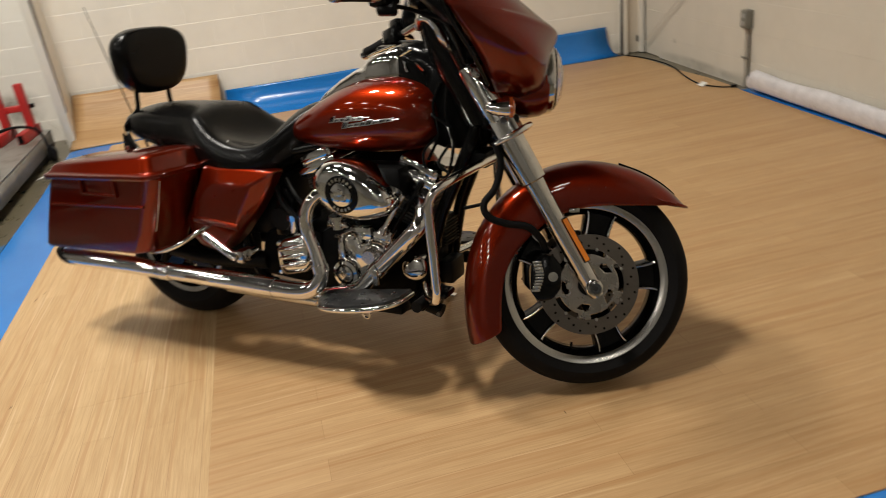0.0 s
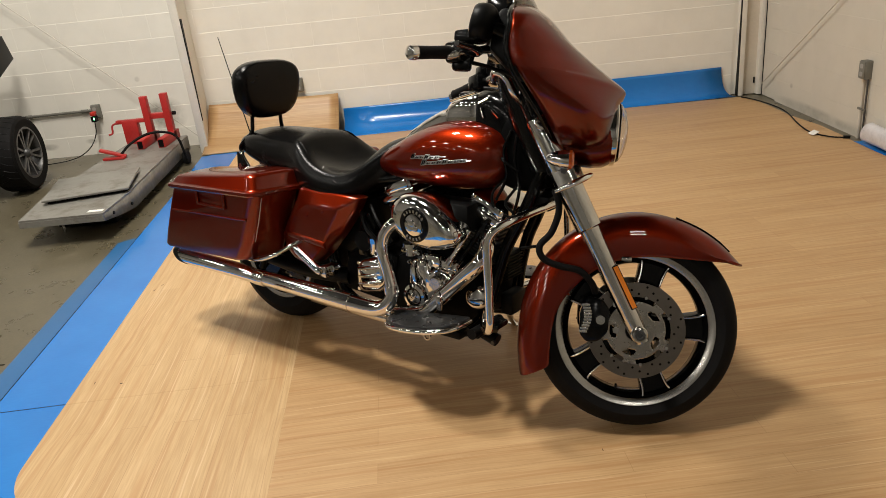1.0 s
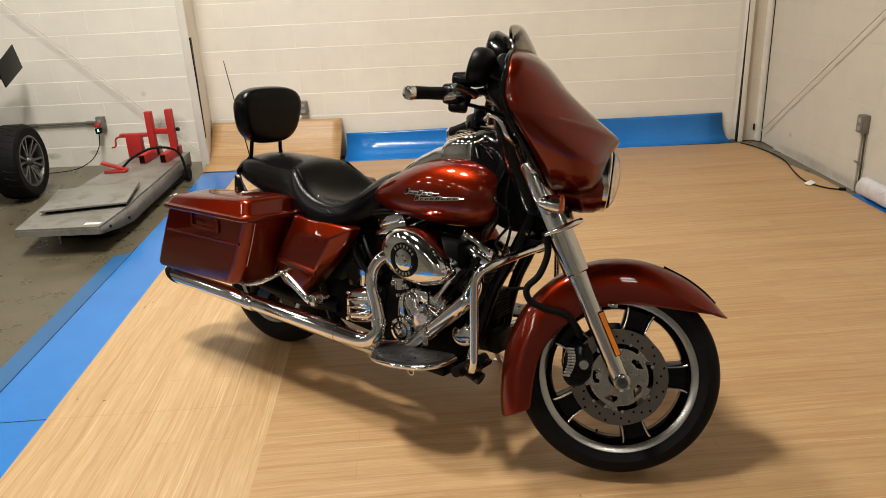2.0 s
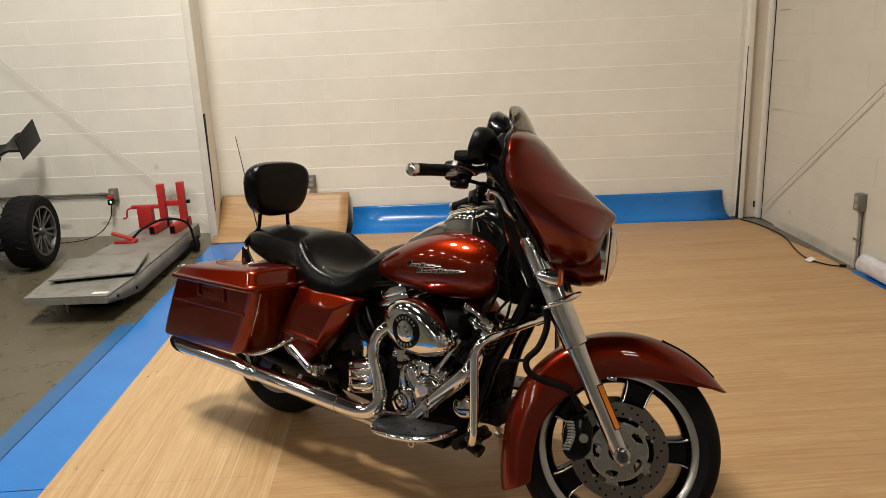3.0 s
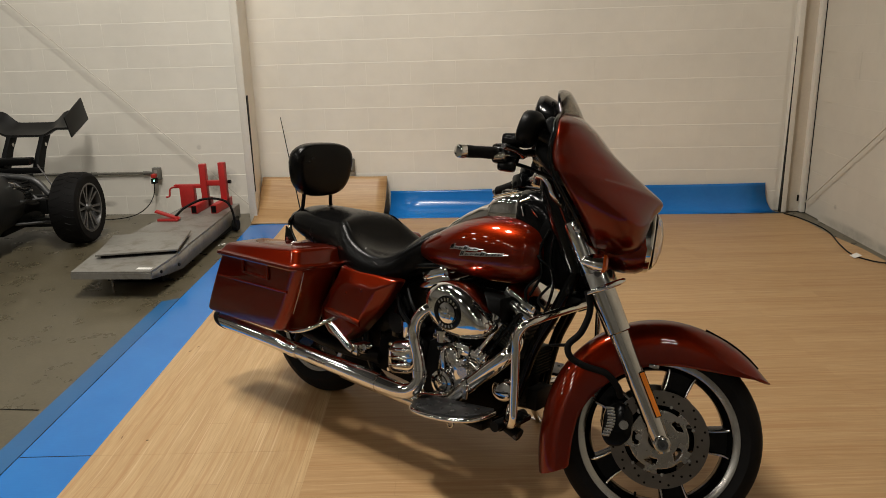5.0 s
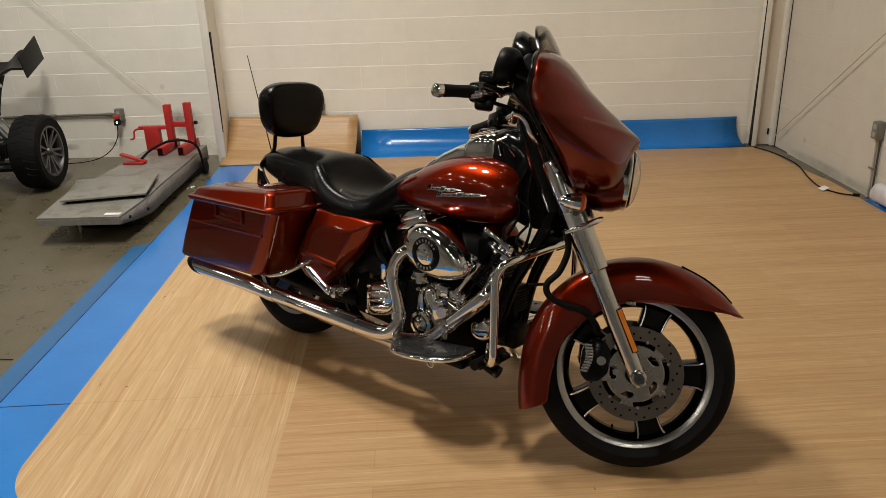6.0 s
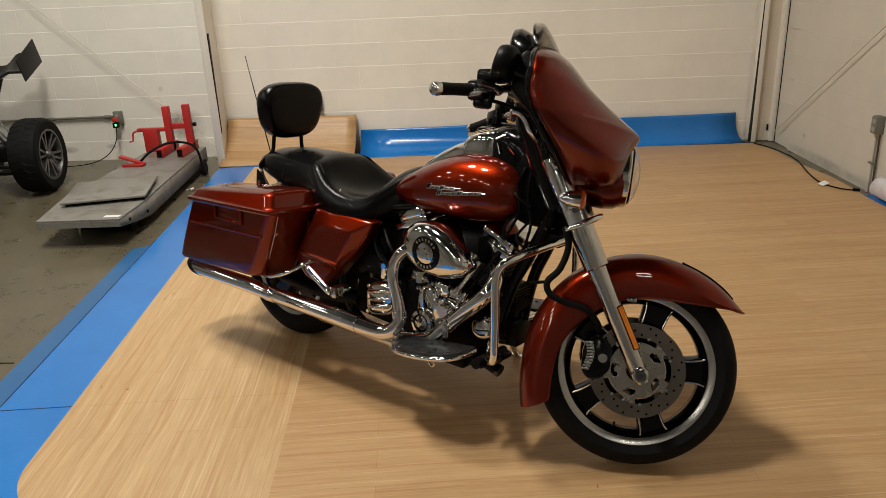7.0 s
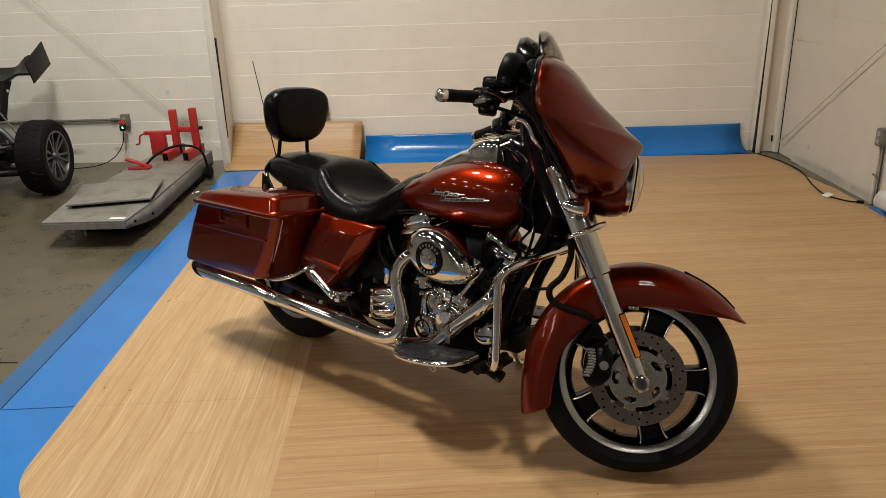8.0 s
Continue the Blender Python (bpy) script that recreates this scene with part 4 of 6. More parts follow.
smooth_f = front_fender.modifiers.new("round", "SUBSURF")
smooth_f.levels, smooth_f.render_levels = 1, 2
front_fender.modifiers.new("thickness", "SOLIDIFY").thickness = 0.0035
fp("fender_trim", tube([Vector(FW) + Vector((math.cos(radians(a)) * (r - 0.0008), -0.016, math.sin(radians(a)) * (r - 0.0008))) for a, r in ((44, 0.377), (52, 0.375), (62, 0.372), (74, 0.371))], 0.0028, 8), BLACK_GLOSS, "black trim strip along the crown", front_fender)
for dx, dz in ((0.0, 0.283), (0.048, 0.285), (-0.155, 0.18), (-0.215, 0.10)):
    fp("rivet", bolt((1.625 + dx, -0.0935, 0.318 + dz), (0, -1, 0), 0.0045, 0.004), PAINT, "", front_fender)
for side in (-1, 1):
    fp("fender_bracket", box((0.032, 0.008, 0.014), (1.578, side * 0.096, 0.540), 0.003), STEEL, "", front_fender)

# fork
AXLE = Vector((1.629, 0, 0.318))
UP = (Vector((1.282, 0, 0.941)) - AXLE).normalized()
FWD = Vector((UP.z, 0, -UP.x))


def on_fork(s, y, ahead=0.0):
    return AXLE + UP * s + FWD * ahead + Vector((0, y, 0))


for side in (-1, 1):
    y = side * 0.115
    leg = fp("fork_leg", tube([on_fork(s, y) for s in (-0.03, 0.0, 0.05, 0.08, 0.2, 0.36)], [0.021, 0.026, 0.028, 0.028, 0.0295, 0.031], 24), STEEL, "polished fork slider")
    fp("fork_cover", tube([on_fork(s, y) for s in (0.352, 0.356, 0.53)], [0.034, 0.039, 0.041], 24, smooth=False), STEEL, "bright fork cover", leg)
    fp("fork_tube", tube([on_fork(s, y) for s in (0.52, 0.72)], 0.033, 24, smooth=False), CHROME, "", leg)
    fp("upper_tube", tube([on_fork(s, y) for s in (0.715, 0.86)], 0.032, 24, smooth=False), BLACK_GLOSS, "black upper fork tube", leg)
    fp("axle_boss", revolve([(0, -0.03), (0.021, -0.03), (0.025, -0.026), (0.025, 0.026), (0.021, 0.03), (0, 0.03)], (AXLE.x, y, AXLE.z), "y", 28), STEEL, "", leg)
    fp("axle_nut", revolve([(0, -0.002), (0.008, -0.002), (0.009, -0.008), (0.015, -0.008), (0.016, 0.010), (0, 0.010)], (AXLE.x, y + side * 0.036, AXLE.z), "y", 12), DARK_STEEL, "", leg)
    fp("axle_ring", revolve([(0.0165, 0.0), (0.0165, 0.012), (0.0215, 0.011), (0.0225, 0.0)] if side > 0 else [(0.0165, 0.0), (0.0165, -0.012), (0.0215, -0.011), (0.0225, 0.0)], (AXLE.x, y + side * 0.030, AXLE.z), "y", 24), STEEL, "", leg)
    fp("reflector", loft([[on_fork(s, y + side * 0.024, 0.020 + w) + Vector((0, side * p, 0)) for w, p in ((-0.006, -0.002), (0.008, -0.006), (0.008, 0.006), (-0.006, 0.008))] for s in (0.080, 0.218)]), AMBER, "amber reflector strip", leg)
    fp("reflector_rim", loft([[on_fork(s, y + side * 0.022, 0.020 + w) + Vector((0, side * p, 0)) for w, p in ((-0.008, -0.006), (0.010, -0.008), (0.010, 0.004), (-0.008, 0.006))] for s in (0.077, 0.221)]), BLACK_PLASTIC, "", leg)
    # chrome headlamp nacelle plate and turn signal
    plate = fp("nacelle_tube", tube([on_fork(q, y + side * 0.006, 0.0) for q in (0.55, 0.553, 0.66, 0.716, 0.724, 0.727)], [0.036, 0.039, 0.0385, 0.038, 0.035, 0.028], 28, smooth=False), CHROME, "smooth chrome fork shroud")
    rim_line = [(-0.045, 0.026), (0.0, 0.046), (0.042, 0.036), (0.066, 0.010), (0.076, -0.04), (0.076, -0.10)]
    fp("clamp_cover", join(tube([on_fork(0.498, y, ahead) + Vector((0, side * out, 0)) for ahead, out in rim_line], [0.006, 0.009, 0.010, 0.009, 0.008, 0.008], 14),
                           loft([[on_fork(q, y, ahead * 0.97) + Vector((0, side * (out - 0.002), 0)) for ahead, out in rim_line + [(-0.045, -0.10)]] for q in (0.495, 0.501)])), CHROME, "chrome lower clamp cover", plate)
    fp("fork_clamp", loft([[on_fork(s, y + side * 0.010, a) + Vector((0, side * p, 0)) for a, p in ((-0.040, 0.0), (-0.032, 0.024), (0.0, 0.034), (0.032, 0.028), (0.050, -0.006), (0.0, -0.02))] for s in (0.50, 0.505, 0.55, 0.558)]), CHROME, "chrome signal clamp", plate)
    fp("shroud_bolt", bolt(on_fork(0.545, y + side * 0.044, 0.004), (0, side, 0), 0.011, 0.005), DARK_STEEL, "", plate)
    sig = on_fork(0.578, side * 0.205, 0.010)
    signal = fp("turn_signal", revolve([(0, -0.048), (0.010, -0.042), (0.019, -0.027), (0.025, -0.008), (0.0275, 0.012), (0.0275, 0.022)], (0, 0, 0), "x", 28), CHROME, "chrome bullet turn signal with amber lens")
    signal.matrix_basis = STEER @ Matrix.Translation(sig)
    part("lens", revolve([(0.027, 0.021), (0.0285, 0.022), (0.0285, 0.030), (0.021, 0.036), (0, 0.038)], (0, 0, 0), "x", 28), SIGNAL_LENS, signal, "amber lens")
    part("stem", rod((-0.012, 0, 0), (-0.02, -side * 0.10, -0.01), 0.012), CHROME, signal)
    tube_cap = on_fork(0.700, y + side * 0.049, 0.002)
    fp("upper_bolt", revolve([(0, -0.002), (0.008, -0.002), (0.009, -0.007), (0.015, -0.006), (0.018, 0.0), (0.018, 0.010)], (0, 0, 0), "y", 20), CHROME, "", plate).matrix_basis = Matrix.Translation(tube_cap)

# calipers, hose
for side in (-1, 1):
    cal = fp("brake_caliper", prism([(1.466, 0.405), (1.450, 0.37), (1.452, 0.30), (1.475, 0.275), (1.512, 0.28), (1.538, 0.31), (1.540, 0.38), (1.515, 0.412), (1.485, 0.415)], side * 0.062, side * 0.118, "xz", 0.010), BLACK_GLOSS, "black brake caliper with a bright face")
    fp("caliper_face", join(*[box((0.024, 0.006, 0.0078), (1.466 + 0.008 * math.cos((k - 5) * 0.4), side * 0.119, 0.310 + k * 0.0092), 0.001) for k in range(10)]), ALLOY, "ribbed bright plate", cal)
    fp("caliper_bolt", revolve([(0, -0.006), (0.014, -0.006), (0.016, 0.0), (0.016, 0.005), (0, 0.005)], (1.512, side * 0.121, 0.35), "y", 20), ALLOY, "", cal)
    for x, z in ((1.552, 0.435), (1.562, 0.32), (1.556, 0.40)):
        fp("mount_bolt", bolt((x, side * 0.10, z), (0, side, 0), 0.011, 0.012), STEEL, "", cal)
fp("brake_hose", tube([(1.345, -0.125, 0.74), (1.362, -0.13, 0.68), (1.345, -0.14, 0.61), (1.312, -0.145, 0.565), (1.325, -0.145, 0.528), (1.374, -0.14, 0.508), (1.437, -0.135, 0.497), (1.478, -0.12, 0.46), (1.492, -0.10, 0.43)], 0.0105, 10), RUBBER, "black rubber brake hose")
fp("hose_clip", tube([(1.312, -0.145, 0.565), (1.255, -0.125, 0.552)], 0.005, 8, smooth=False), BLACK_SATIN)

# fairing: outer shell from nose to wing edges, level by level
LEVELS = [  # z, front x on the centre line, edge x, half width, fullness
    (0.858, 1.440, 1.350, 0.145, 2.4), (0.888, 1.492, 1.328, 0.212, 2.9), (0.945, 1.508, 1.290, 0.288, 2.7), (0.995, 1.522, 1.252, 0.336, 2.4), (1.036, 1.540, 1.222, 0.360, 2.15),
    (1.056, 1.540, 1.210, 0.367, 2.08), (1.086, 1.500, 1.197, 0.374, 2.02), (1.111, 1.465, 1.190, 0.376, 1.98), (1.141, 1.422, 1.190, 0.380, 1.96), (1.174, 1.379, 1.195, 0.376, 1.95), (1.203, 1.350, 1.194, 0.352, 2.0), (1.228, 1.326, 1.195, 0.312, 2.05),
    (1.252, 1.300, 1.197, 0.252, 2.1), (1.272, 1.276, 1.198, 0.188, 2.1), (1.288, 1.254, 1.199, 0.128, 2.1), (1.297, 1.236, 1.200, 0.07, 2.1)]
rings = []
heights = [Vector((z, xf, xb)) for z, xf, xb, w, e in LEVELS]
widths = [Vector((w, e, 0)) for z, xf, xb, w, e in LEVELS]
for (z, xf, xb), (w, e, _) in zip(spline(heights, 4), spline(widths, 4)):
    ring = []
    nose = 0.055 * math.exp(-((z - 1.05) / 0.06) ** 2)  # peak of the nose, near the centre line only
    for k in range(-32, 33):
        a = k / 32 * math.pi / 2
        c, sn = abs(math.cos(a)), math.sin(a)
        side_x = xb + (xf - nose - xb) * c ** (2 / e)
        p = Vector((side_x + nose * c ** 4, w * math.copysign(abs(sn) ** (2 / e * 1.15), sn), z + (0.012 * (1 - c) if z < 1.06 else 0.0)))
        if p.x > 1.42 and math.hypot(p.y, p.z - 0.928) < 0.099:
            p.x = 1.43  # lamp opening
        ring.append(p)
    rings.append(ring)
fairing = fp("fairing", loft(rings, closed=False, caps=False), PAINT, "burnt-orange batwing fairing", angle=50)
fairing.modifiers.new("thickness", "SOLIDIFY").thickness = 0.005
rings = []
for z, xf, xb, w, e in LEVELS[6:]:
    ring = []
    for k in range(-10, 11):
        a = k / 10 * math.pi / 2
        c, s = abs(math.cos(a)), math.sin(a)
        ring.append((xb + 0.004 + 0.02 * c ** 0.8, (w - 0.010) * math.copysign(abs(s) ** 0.9, s), z))
    rings.append(ring)
inner = fp("inner_fairing", loft(rings, closed=False, caps=False), BLACK_PLASTIC, "black inner fairing with gauges", fairing)
inner.modifiers.new("thickness", "SOLIDIFY").thickness = 0.02
for side in (-1, 1):
    fp("dash_side", prism([(1.128, 1.125), (1.138, 1.215), (1.165, 1.245), (1.200, 1.225), (1.215, 1.10), (1.240, 1.040), (1.205, 1.050)], side * 0.20, side * 0.275, "xz", 0.012), BLACK_PLASTIC, "black side panel of the dash", fairing)
fp("edge_trim", tube([(xb - 0.008, -w - 0.001, z) for z, xf, xb, w, e in LEVELS[1:]], 0.006, 10, 4), BLACK_GLOSS, "black edge trim", fairing)
fp("edge_trim", tube([(xb - 0.008, w + 0.001, z) for z, xf, xb, w, e in LEVELS[1:]], 0.006, 10, 4), BLACK_GLOSS, "black edge trim", fairing)
rings = []
for x, w, z0, z1 in ((1.190, 0.20, 1.14, 1.300), (1.165, 0.215, 1.13, 1.338), (1.128, 0.210, 1.13, 1.356), (1.108, 0.195, 1.135, 1.352), (1.102, 0.175, 1.15, 1.336)):
    zc, rz = (z0 + z1) / 2, (z1 - z0) / 2
    rings.append([(x, y, zc + z) for y, z in superellipse(w, rz, 32, 2.15)])
hood = fp("gauge_hood", loft(rings, caps=False), BLACK_GLOSS, "glossy black gauge hood", fairing)
hood.modifiers.new("thickness", "SOLIDIFY").thickness = 0.008
for gy in (-0.155, -0.055, 0.055, 0.155):
    fp("gauge", revolve([(0, -0.02), (0.038, -0.02), (0.044, -0.03), (0.047, -0.02), (0.047, 0.03)], (1.130, gy, 1.225), "x", 28), CHROME if abs(gy) < 0.1 else BLACK_GLOSS, "", fairing)
# lower housing round the lamp
rings = []
for x, ry, z0, z1 in ((1.31, 0.10, 0.835, 0.93), (1.38, 0.118, 0.818, 0.95), (1.45, 0.112, 0.812, 0.99), (1.485, 0.108, 0.816, 1.01), (1.507, 0.102, 0.826, 1.028)):
    zc, rz = (z0 + z1) / 2, (z1 - z0) / 2
    rings.append([(x, y, zc + z) for y, z in superellipse(ry, rz, 28, 2.4)])
fp("lamp_housing", loft(rings, caps=False), PAINT, "burnt-orange lamp housing", fairing)
lamp = fp("headlight", revolve([(0.099, -0.045), (0.1035, -0.040), (0.1045, 0.002), (0.1025, 0.011), (0.098, 0.014), (0.094, 0.011)], (1.510, 0, 0.928), "x", 48), CHROME, "round headlight with chrome ring and clear lens")
fp("reflector_bowl", revolve([(0.0, -0.04), (0.05, -0.026), (0.085, -0.002), (0.095, 0.011)], (1.510, 0, 0.928), "x", 40), CHROME, "", lamp)
lens = fp("lens", revolve([(0.096, 0.010), (0.090, 0.024), (0.069, 0.038), (0.036, 0.047), (0.0, 0.050)], (1.510, 0, 0.928), "x", 40), CLEAR, "clear domed lens", lamp)
lens.visible_shadow = False
lens.modifiers.new("thickness", "SOLIDIFY").thickness = 0.003
fp("bulb", revolve([(0, 0.0), (0.012, -0.006), (0.014, -0.02), (0.010, -0.05)], (1.510, 0, 0.928), "x", 16), WHITE_PLASTIC, "", lamp)
# windshield
rings = []
for z, x, w, ex in ((1.250, 1.280, 0.225, 1.19), (1.280, 1.264, 0.215, 1.182), (1.314, 1.245, 0.195, 1.172), (1.348, 1.224, 0.160, 1.166), (1.373, 1.206, 0.115, 1.164), (1.385, 1.190, 0.055, 1.168)):
    rings.append([(ex + (x - ex) * math.cos(k / 10 * math.pi / 2), w * math.sin(k / 10 * math.pi / 2), z - 0.014 * abs(k / 10) ** 2) for k in range(-10, 11)])
shield = fp("windshield", loft(rings, closed=False, caps=False), SMOKE, "short smoked windshield", fairing, angle=60)
shield.modifiers.new("thickness", "SOLIDIFY").thickness = 0.004
# mirrors
for side in (-1, 1):
    c = Vector((1.116, side * 0.30, 1.186))
    rings = []
    for dx, s in ((-0.034, 0.78), (-0.032, 0.90), (-0.026, 0.97), (-0.012, 1.0), (0.004, 0.98), (0.016, 0.88), (0.026, 0.66), (0.032, 0.35)):
        rings.append([c + Vector((dx + 0.16 * z, y * s, z * s)) for y, z in superellipse(0.082, 0.055, 28, 2.15)])
    mir = fp("mirror", loft(rings), BLACK_PLASTIC, "black rounded rear-view mirror")
    fp("mirror_glass", loft([[c + Vector((-0.0350 + 0.16 * z, y * 0.74, z * 0.74)) for y, z in superellipse(0.082, 0.055, 28, 2.15)], [c + Vector((-0.0330 + 0.16 * z, y * 0.74, z * 0.74)) for y, z in superellipse(0.082, 0.055, 28, 2.15)]]), CHROME, "mirror glass", mir)
    fp("mirror_arm", tube([c + Vector((0.015, 0, 0.0)), c + Vector((0.035, -side * 0.01, -0.01)), Vector((1.20, side * 0.28, 1.16))], 0.018, 12), BLACK_PLASTIC, "", mir)

# handlebar
for side in (-1, 1):
    bar = fp("handlebar", tube([(1.285, 0, 1.02), (1.275, side * 0.06, 1.03), (1.235, side * 0.10, 1.10), (1.15, side * 0.20, 1.135), (1.08, side * 0.27, 1.115), (1.00, side * 0.36, 1.092), (0.945, side * 0.43, 1.078)], 0.0127, 14), CHROME, "chrome handlebar")
    g0, g1 = Vector((1.022, side * 0.333, 1.099)), Vector((0.940, side * 0.437, 1.076))
    d = (g1 - g0).normalized()
    fp("grip", tube([g0, g0 + d * 0.01, g0.lerp(g1, 0.5), g1 - d * 0.012, g1], [0.017, 0.0185, 0.0175, 0.0185, 0.017], 18, smooth=False), RUBBER, "black rubber grip", bar)
    fp("grip_cap", tube([g1 - d * 0.012, g1 - d * 0.006, g1 + d * 0.008, g1 + d * 0.012], [0.0195, 0.0205, 0.0185, 0.012], 18, smooth=False), CHROME, "chrome grip cap", bar)
    fp("grip_collar", tube([g0 - d * 0.012, g0], 0.020, 18, smooth=False), CHROME, "", bar)
    h = g0 - d * 0.045
    fp("switch_housing", join(moved(box((0.072, 0.058, 0.060), (0, 0, 0), 0.012), Matrix.Translation(h) @ d.to_track_quat("X", "Z").to_matrix().to_4x4()),
                              box((0.055, 0.04, 0.045), h + Vector((0.008, 0, -0.030)), 0.01)), BLACK_GLOSS, "black switch housing", bar)
    fp("lever_bracket", tube([g0 + d * 0.004 + Vector((0, side * 0.012, -0.012)), g0 - d * 0.02 + Vector((0, side * 0.02, -0.012)), h + Vector((0, side * 0.028, -0.010)), h - d * 0.05 + Vector((0, side * 0.022, -0.006))], [0.008, 0.012, 0.0125, 0.011], 12), ALLOY, "bright lever bracket", bar)
    fp("reservoir", moved(box((0.085, 0.055, 0.036), (0, 0, 0), 0.010), Matrix.Translation(h + Vector((0.030, side * 0.01, 0.042))) @ pose(0, 0, 0, 0, 0, side * 30)), BLACK_GLOSS, "black fluid reservoir", bar)
    fp("lever", tube([h + Vector((0.03, -side * 0.02, 0.004)), h + Vector((0.055, side * 0.02, 0.0)), h + Vector((0.045, side * 0.07, 0.0)), h + Vector((0.01, side * 0.15, -0.004))], [0.014, 0.013, 0.009, 0.008], 10), CHROME, "chrome hand lever", bar)
    fp("cable", tube([h + Vector((0.02, -side * 0.03, -0.02)), h + Vector((0.09, -side * 0.07, -0.03)), Vector((1.215, side * 0.21, 1.045)), Vector((1.275, side * 0.12, 0.93))], 0.006, 8), BLACK_PLASTIC, "", bar)

fp("riser_tube", tube([(1.135, -0.10, 1.062), (1.142, -0.17, 1.074), (1.165, -0.175, 1.068), (1.183, -0.175, 1.050), (1.200, -0.165, 1.020), (1.222, -0.13, 1.000), (1.245, -0.08, 0.985)], 0.0115, 14), CHROME, "chrome handlebar riser tube")
fp("triple_clamp", join(box((0.10, 0.30, 0.035), (1.285, 0, 0.985), 0.012), box((0.10, 0.29, 0.035), (1.365, 0, 0.80), 0.012)), BLACK_SATIN, "black fork clamps")
fp("fork_cowl", loft([[(x - 0.03 + 0.085 * c, 0.088 * s, z) for c, s in ((math.cos(a), math.sin(a)) for a in (2 * math.pi * k / 16 for k in range(16)))] for x, z in ((1.38, 0.79), (1.31, 0.93), (1.26, 1.04), (1.24, 1.12))]), BLACK_GLOSS)

# frame
for side in (-1, 1):
    bp("frame_tube", tube([(1.325, side * 0.035, 0.86), (1.298, side * 0.05, 0.765), (1.24, side * 0.06, 0.63), (1.19, side * 0.07, 0.525), (1.157, side * 0.08, 0.41), (1.132, side * 0.095, 0.31), (1.10, side * 0.115, 0.235), (1.0, side * 0.13, 0.20), (0.7, side * 0.13, 0.19), (0.48, side * 0.13, 0.24), (0.40, side * 0.13, 0.45), (0.42, side * 0.13, 0.68)], 0.021, 14), BLACK_GLOSS, "black frame tube")
    bp("frame_rail", tube([(1.25, side * 0.02, 0.86), (1.0, side * 0.05, 0.78), (0.7, side * 0.09, 0.72), (0.42, side * 0.13, 0.68), (0.0, side * 0.15, 0.64), (-0.2, side * 0.15, 0.6)], 0.017, 12), BLACK_GLOSS, "black frame tube")
    bp("swingarm", tube([(0.0, side * 0.14, 0.318), (0.25, side * 0.14, 0.30), (0.5, side * 0.12, 0.31)], [0.028, 0.03, 0.035], 14), BLACK_SATIN, "black swingarm")
    bp("shock", join(rod((0.04, side * 0.165, 0.34), (0.18, side * 0.165, 0.60), 0.03), rod((0.0, side * 0.165, 0.27), (0.06, side * 0.165, 0.38), 0.014)), BLACK_SATIN, "black shock absorber")
bp("neck_cover", loft([[(x, y * w, 0.5 * (z0 + z1) + z * (z1 - z0) / 2) for y, z in superellipse(1, 1, 24, 3)] for x, w, z0, z1 in ((1.13, 0.06, 0.74, 0.97), (1.20, 0.075, 0.72, 1.00), (1.27, 0.07, 0.72, 1.00), (1.32, 0.05, 0.74, 0.96))]), ENGINE_BLACK, "black neck cover")
bp("neck", rod((1.27, 0, 0.90), (1.32, 0, 0.80), 0.04), BLACK_GLOSS, "black steering neck")
bp("battery_box", box((0.24, 0.22, 0.24), (0.50, 0, 0.52), 0.02), BLACK_PLASTIC, "black battery box")
cooler = bp("oil_cooler", box((0.03, 0.10, 0.10), (1.160, 0, 0.445), 0.006), BLACK_SATIN, "finned black oil cooler")
for k in range(8):
    bp("fin", box((0.036, 0.096, 0.004), (1.166, 0, 0.404 + k * 0.011)), BLACK_SATIN, "", cooler)
bp("regulator", join(box((0.05, 0.10, 0.08), (1.175, 0.0, 0.31), 0.01)), BLACK_SATIN)
bp("side_stand", tube([(1.02, 0.17, 0.22), (0.98, 0.30, 0.09), (0.97, 0.345, 0.047)], 0.013, 10), CHROME, "chrome side stand set on the floor")
bp("stand_foot", box((0.07, 0.03, 0.010), (0.97, 0.345, 0.046), 0.004), CHROME)

# fuel tank: sections along x: x, bottom z, top z, half width
rings = []
for x, z0, z1, w in ((0.595, 0.760, 0.776, 0.026), (0.612, 0.745, 0.791, 0.068), (0.66, 0.730, 0.821, 0.106), (0.74, 0.716, 0.866, 0.140), (0.83, 0.708, 0.911, 0.160), (0.92, 0.704, 0.942, 0.171), (1.00, 0.704, 0.954, 0.173),
                     (1.07, 0.710, 0.955, 0.165), (1.13, 0.722, 0.944, 0.147), (1.175, 0.745, 0.922, 0.118), (1.20, 0.778, 0.892, 0.078), (1.21, 0.81, 0.865, 0.04)):
    zc, rz = (z0 + z1) / 2, (z1 - z0) / 2
    rings.append([(x, y, zc + z * (1.0 if z > 0 else 1.0)) for y, z in superellipse(w, rz, 32, 2.5)])
tank = bp("fuel_tank", loft(rings), PAINT, "glossy burnt-orange teardrop fuel tank", angle=60)
sub = tank.modifiers.new("round", "SUBSURF")
sub.levels, sub.render_levels = 1, 2


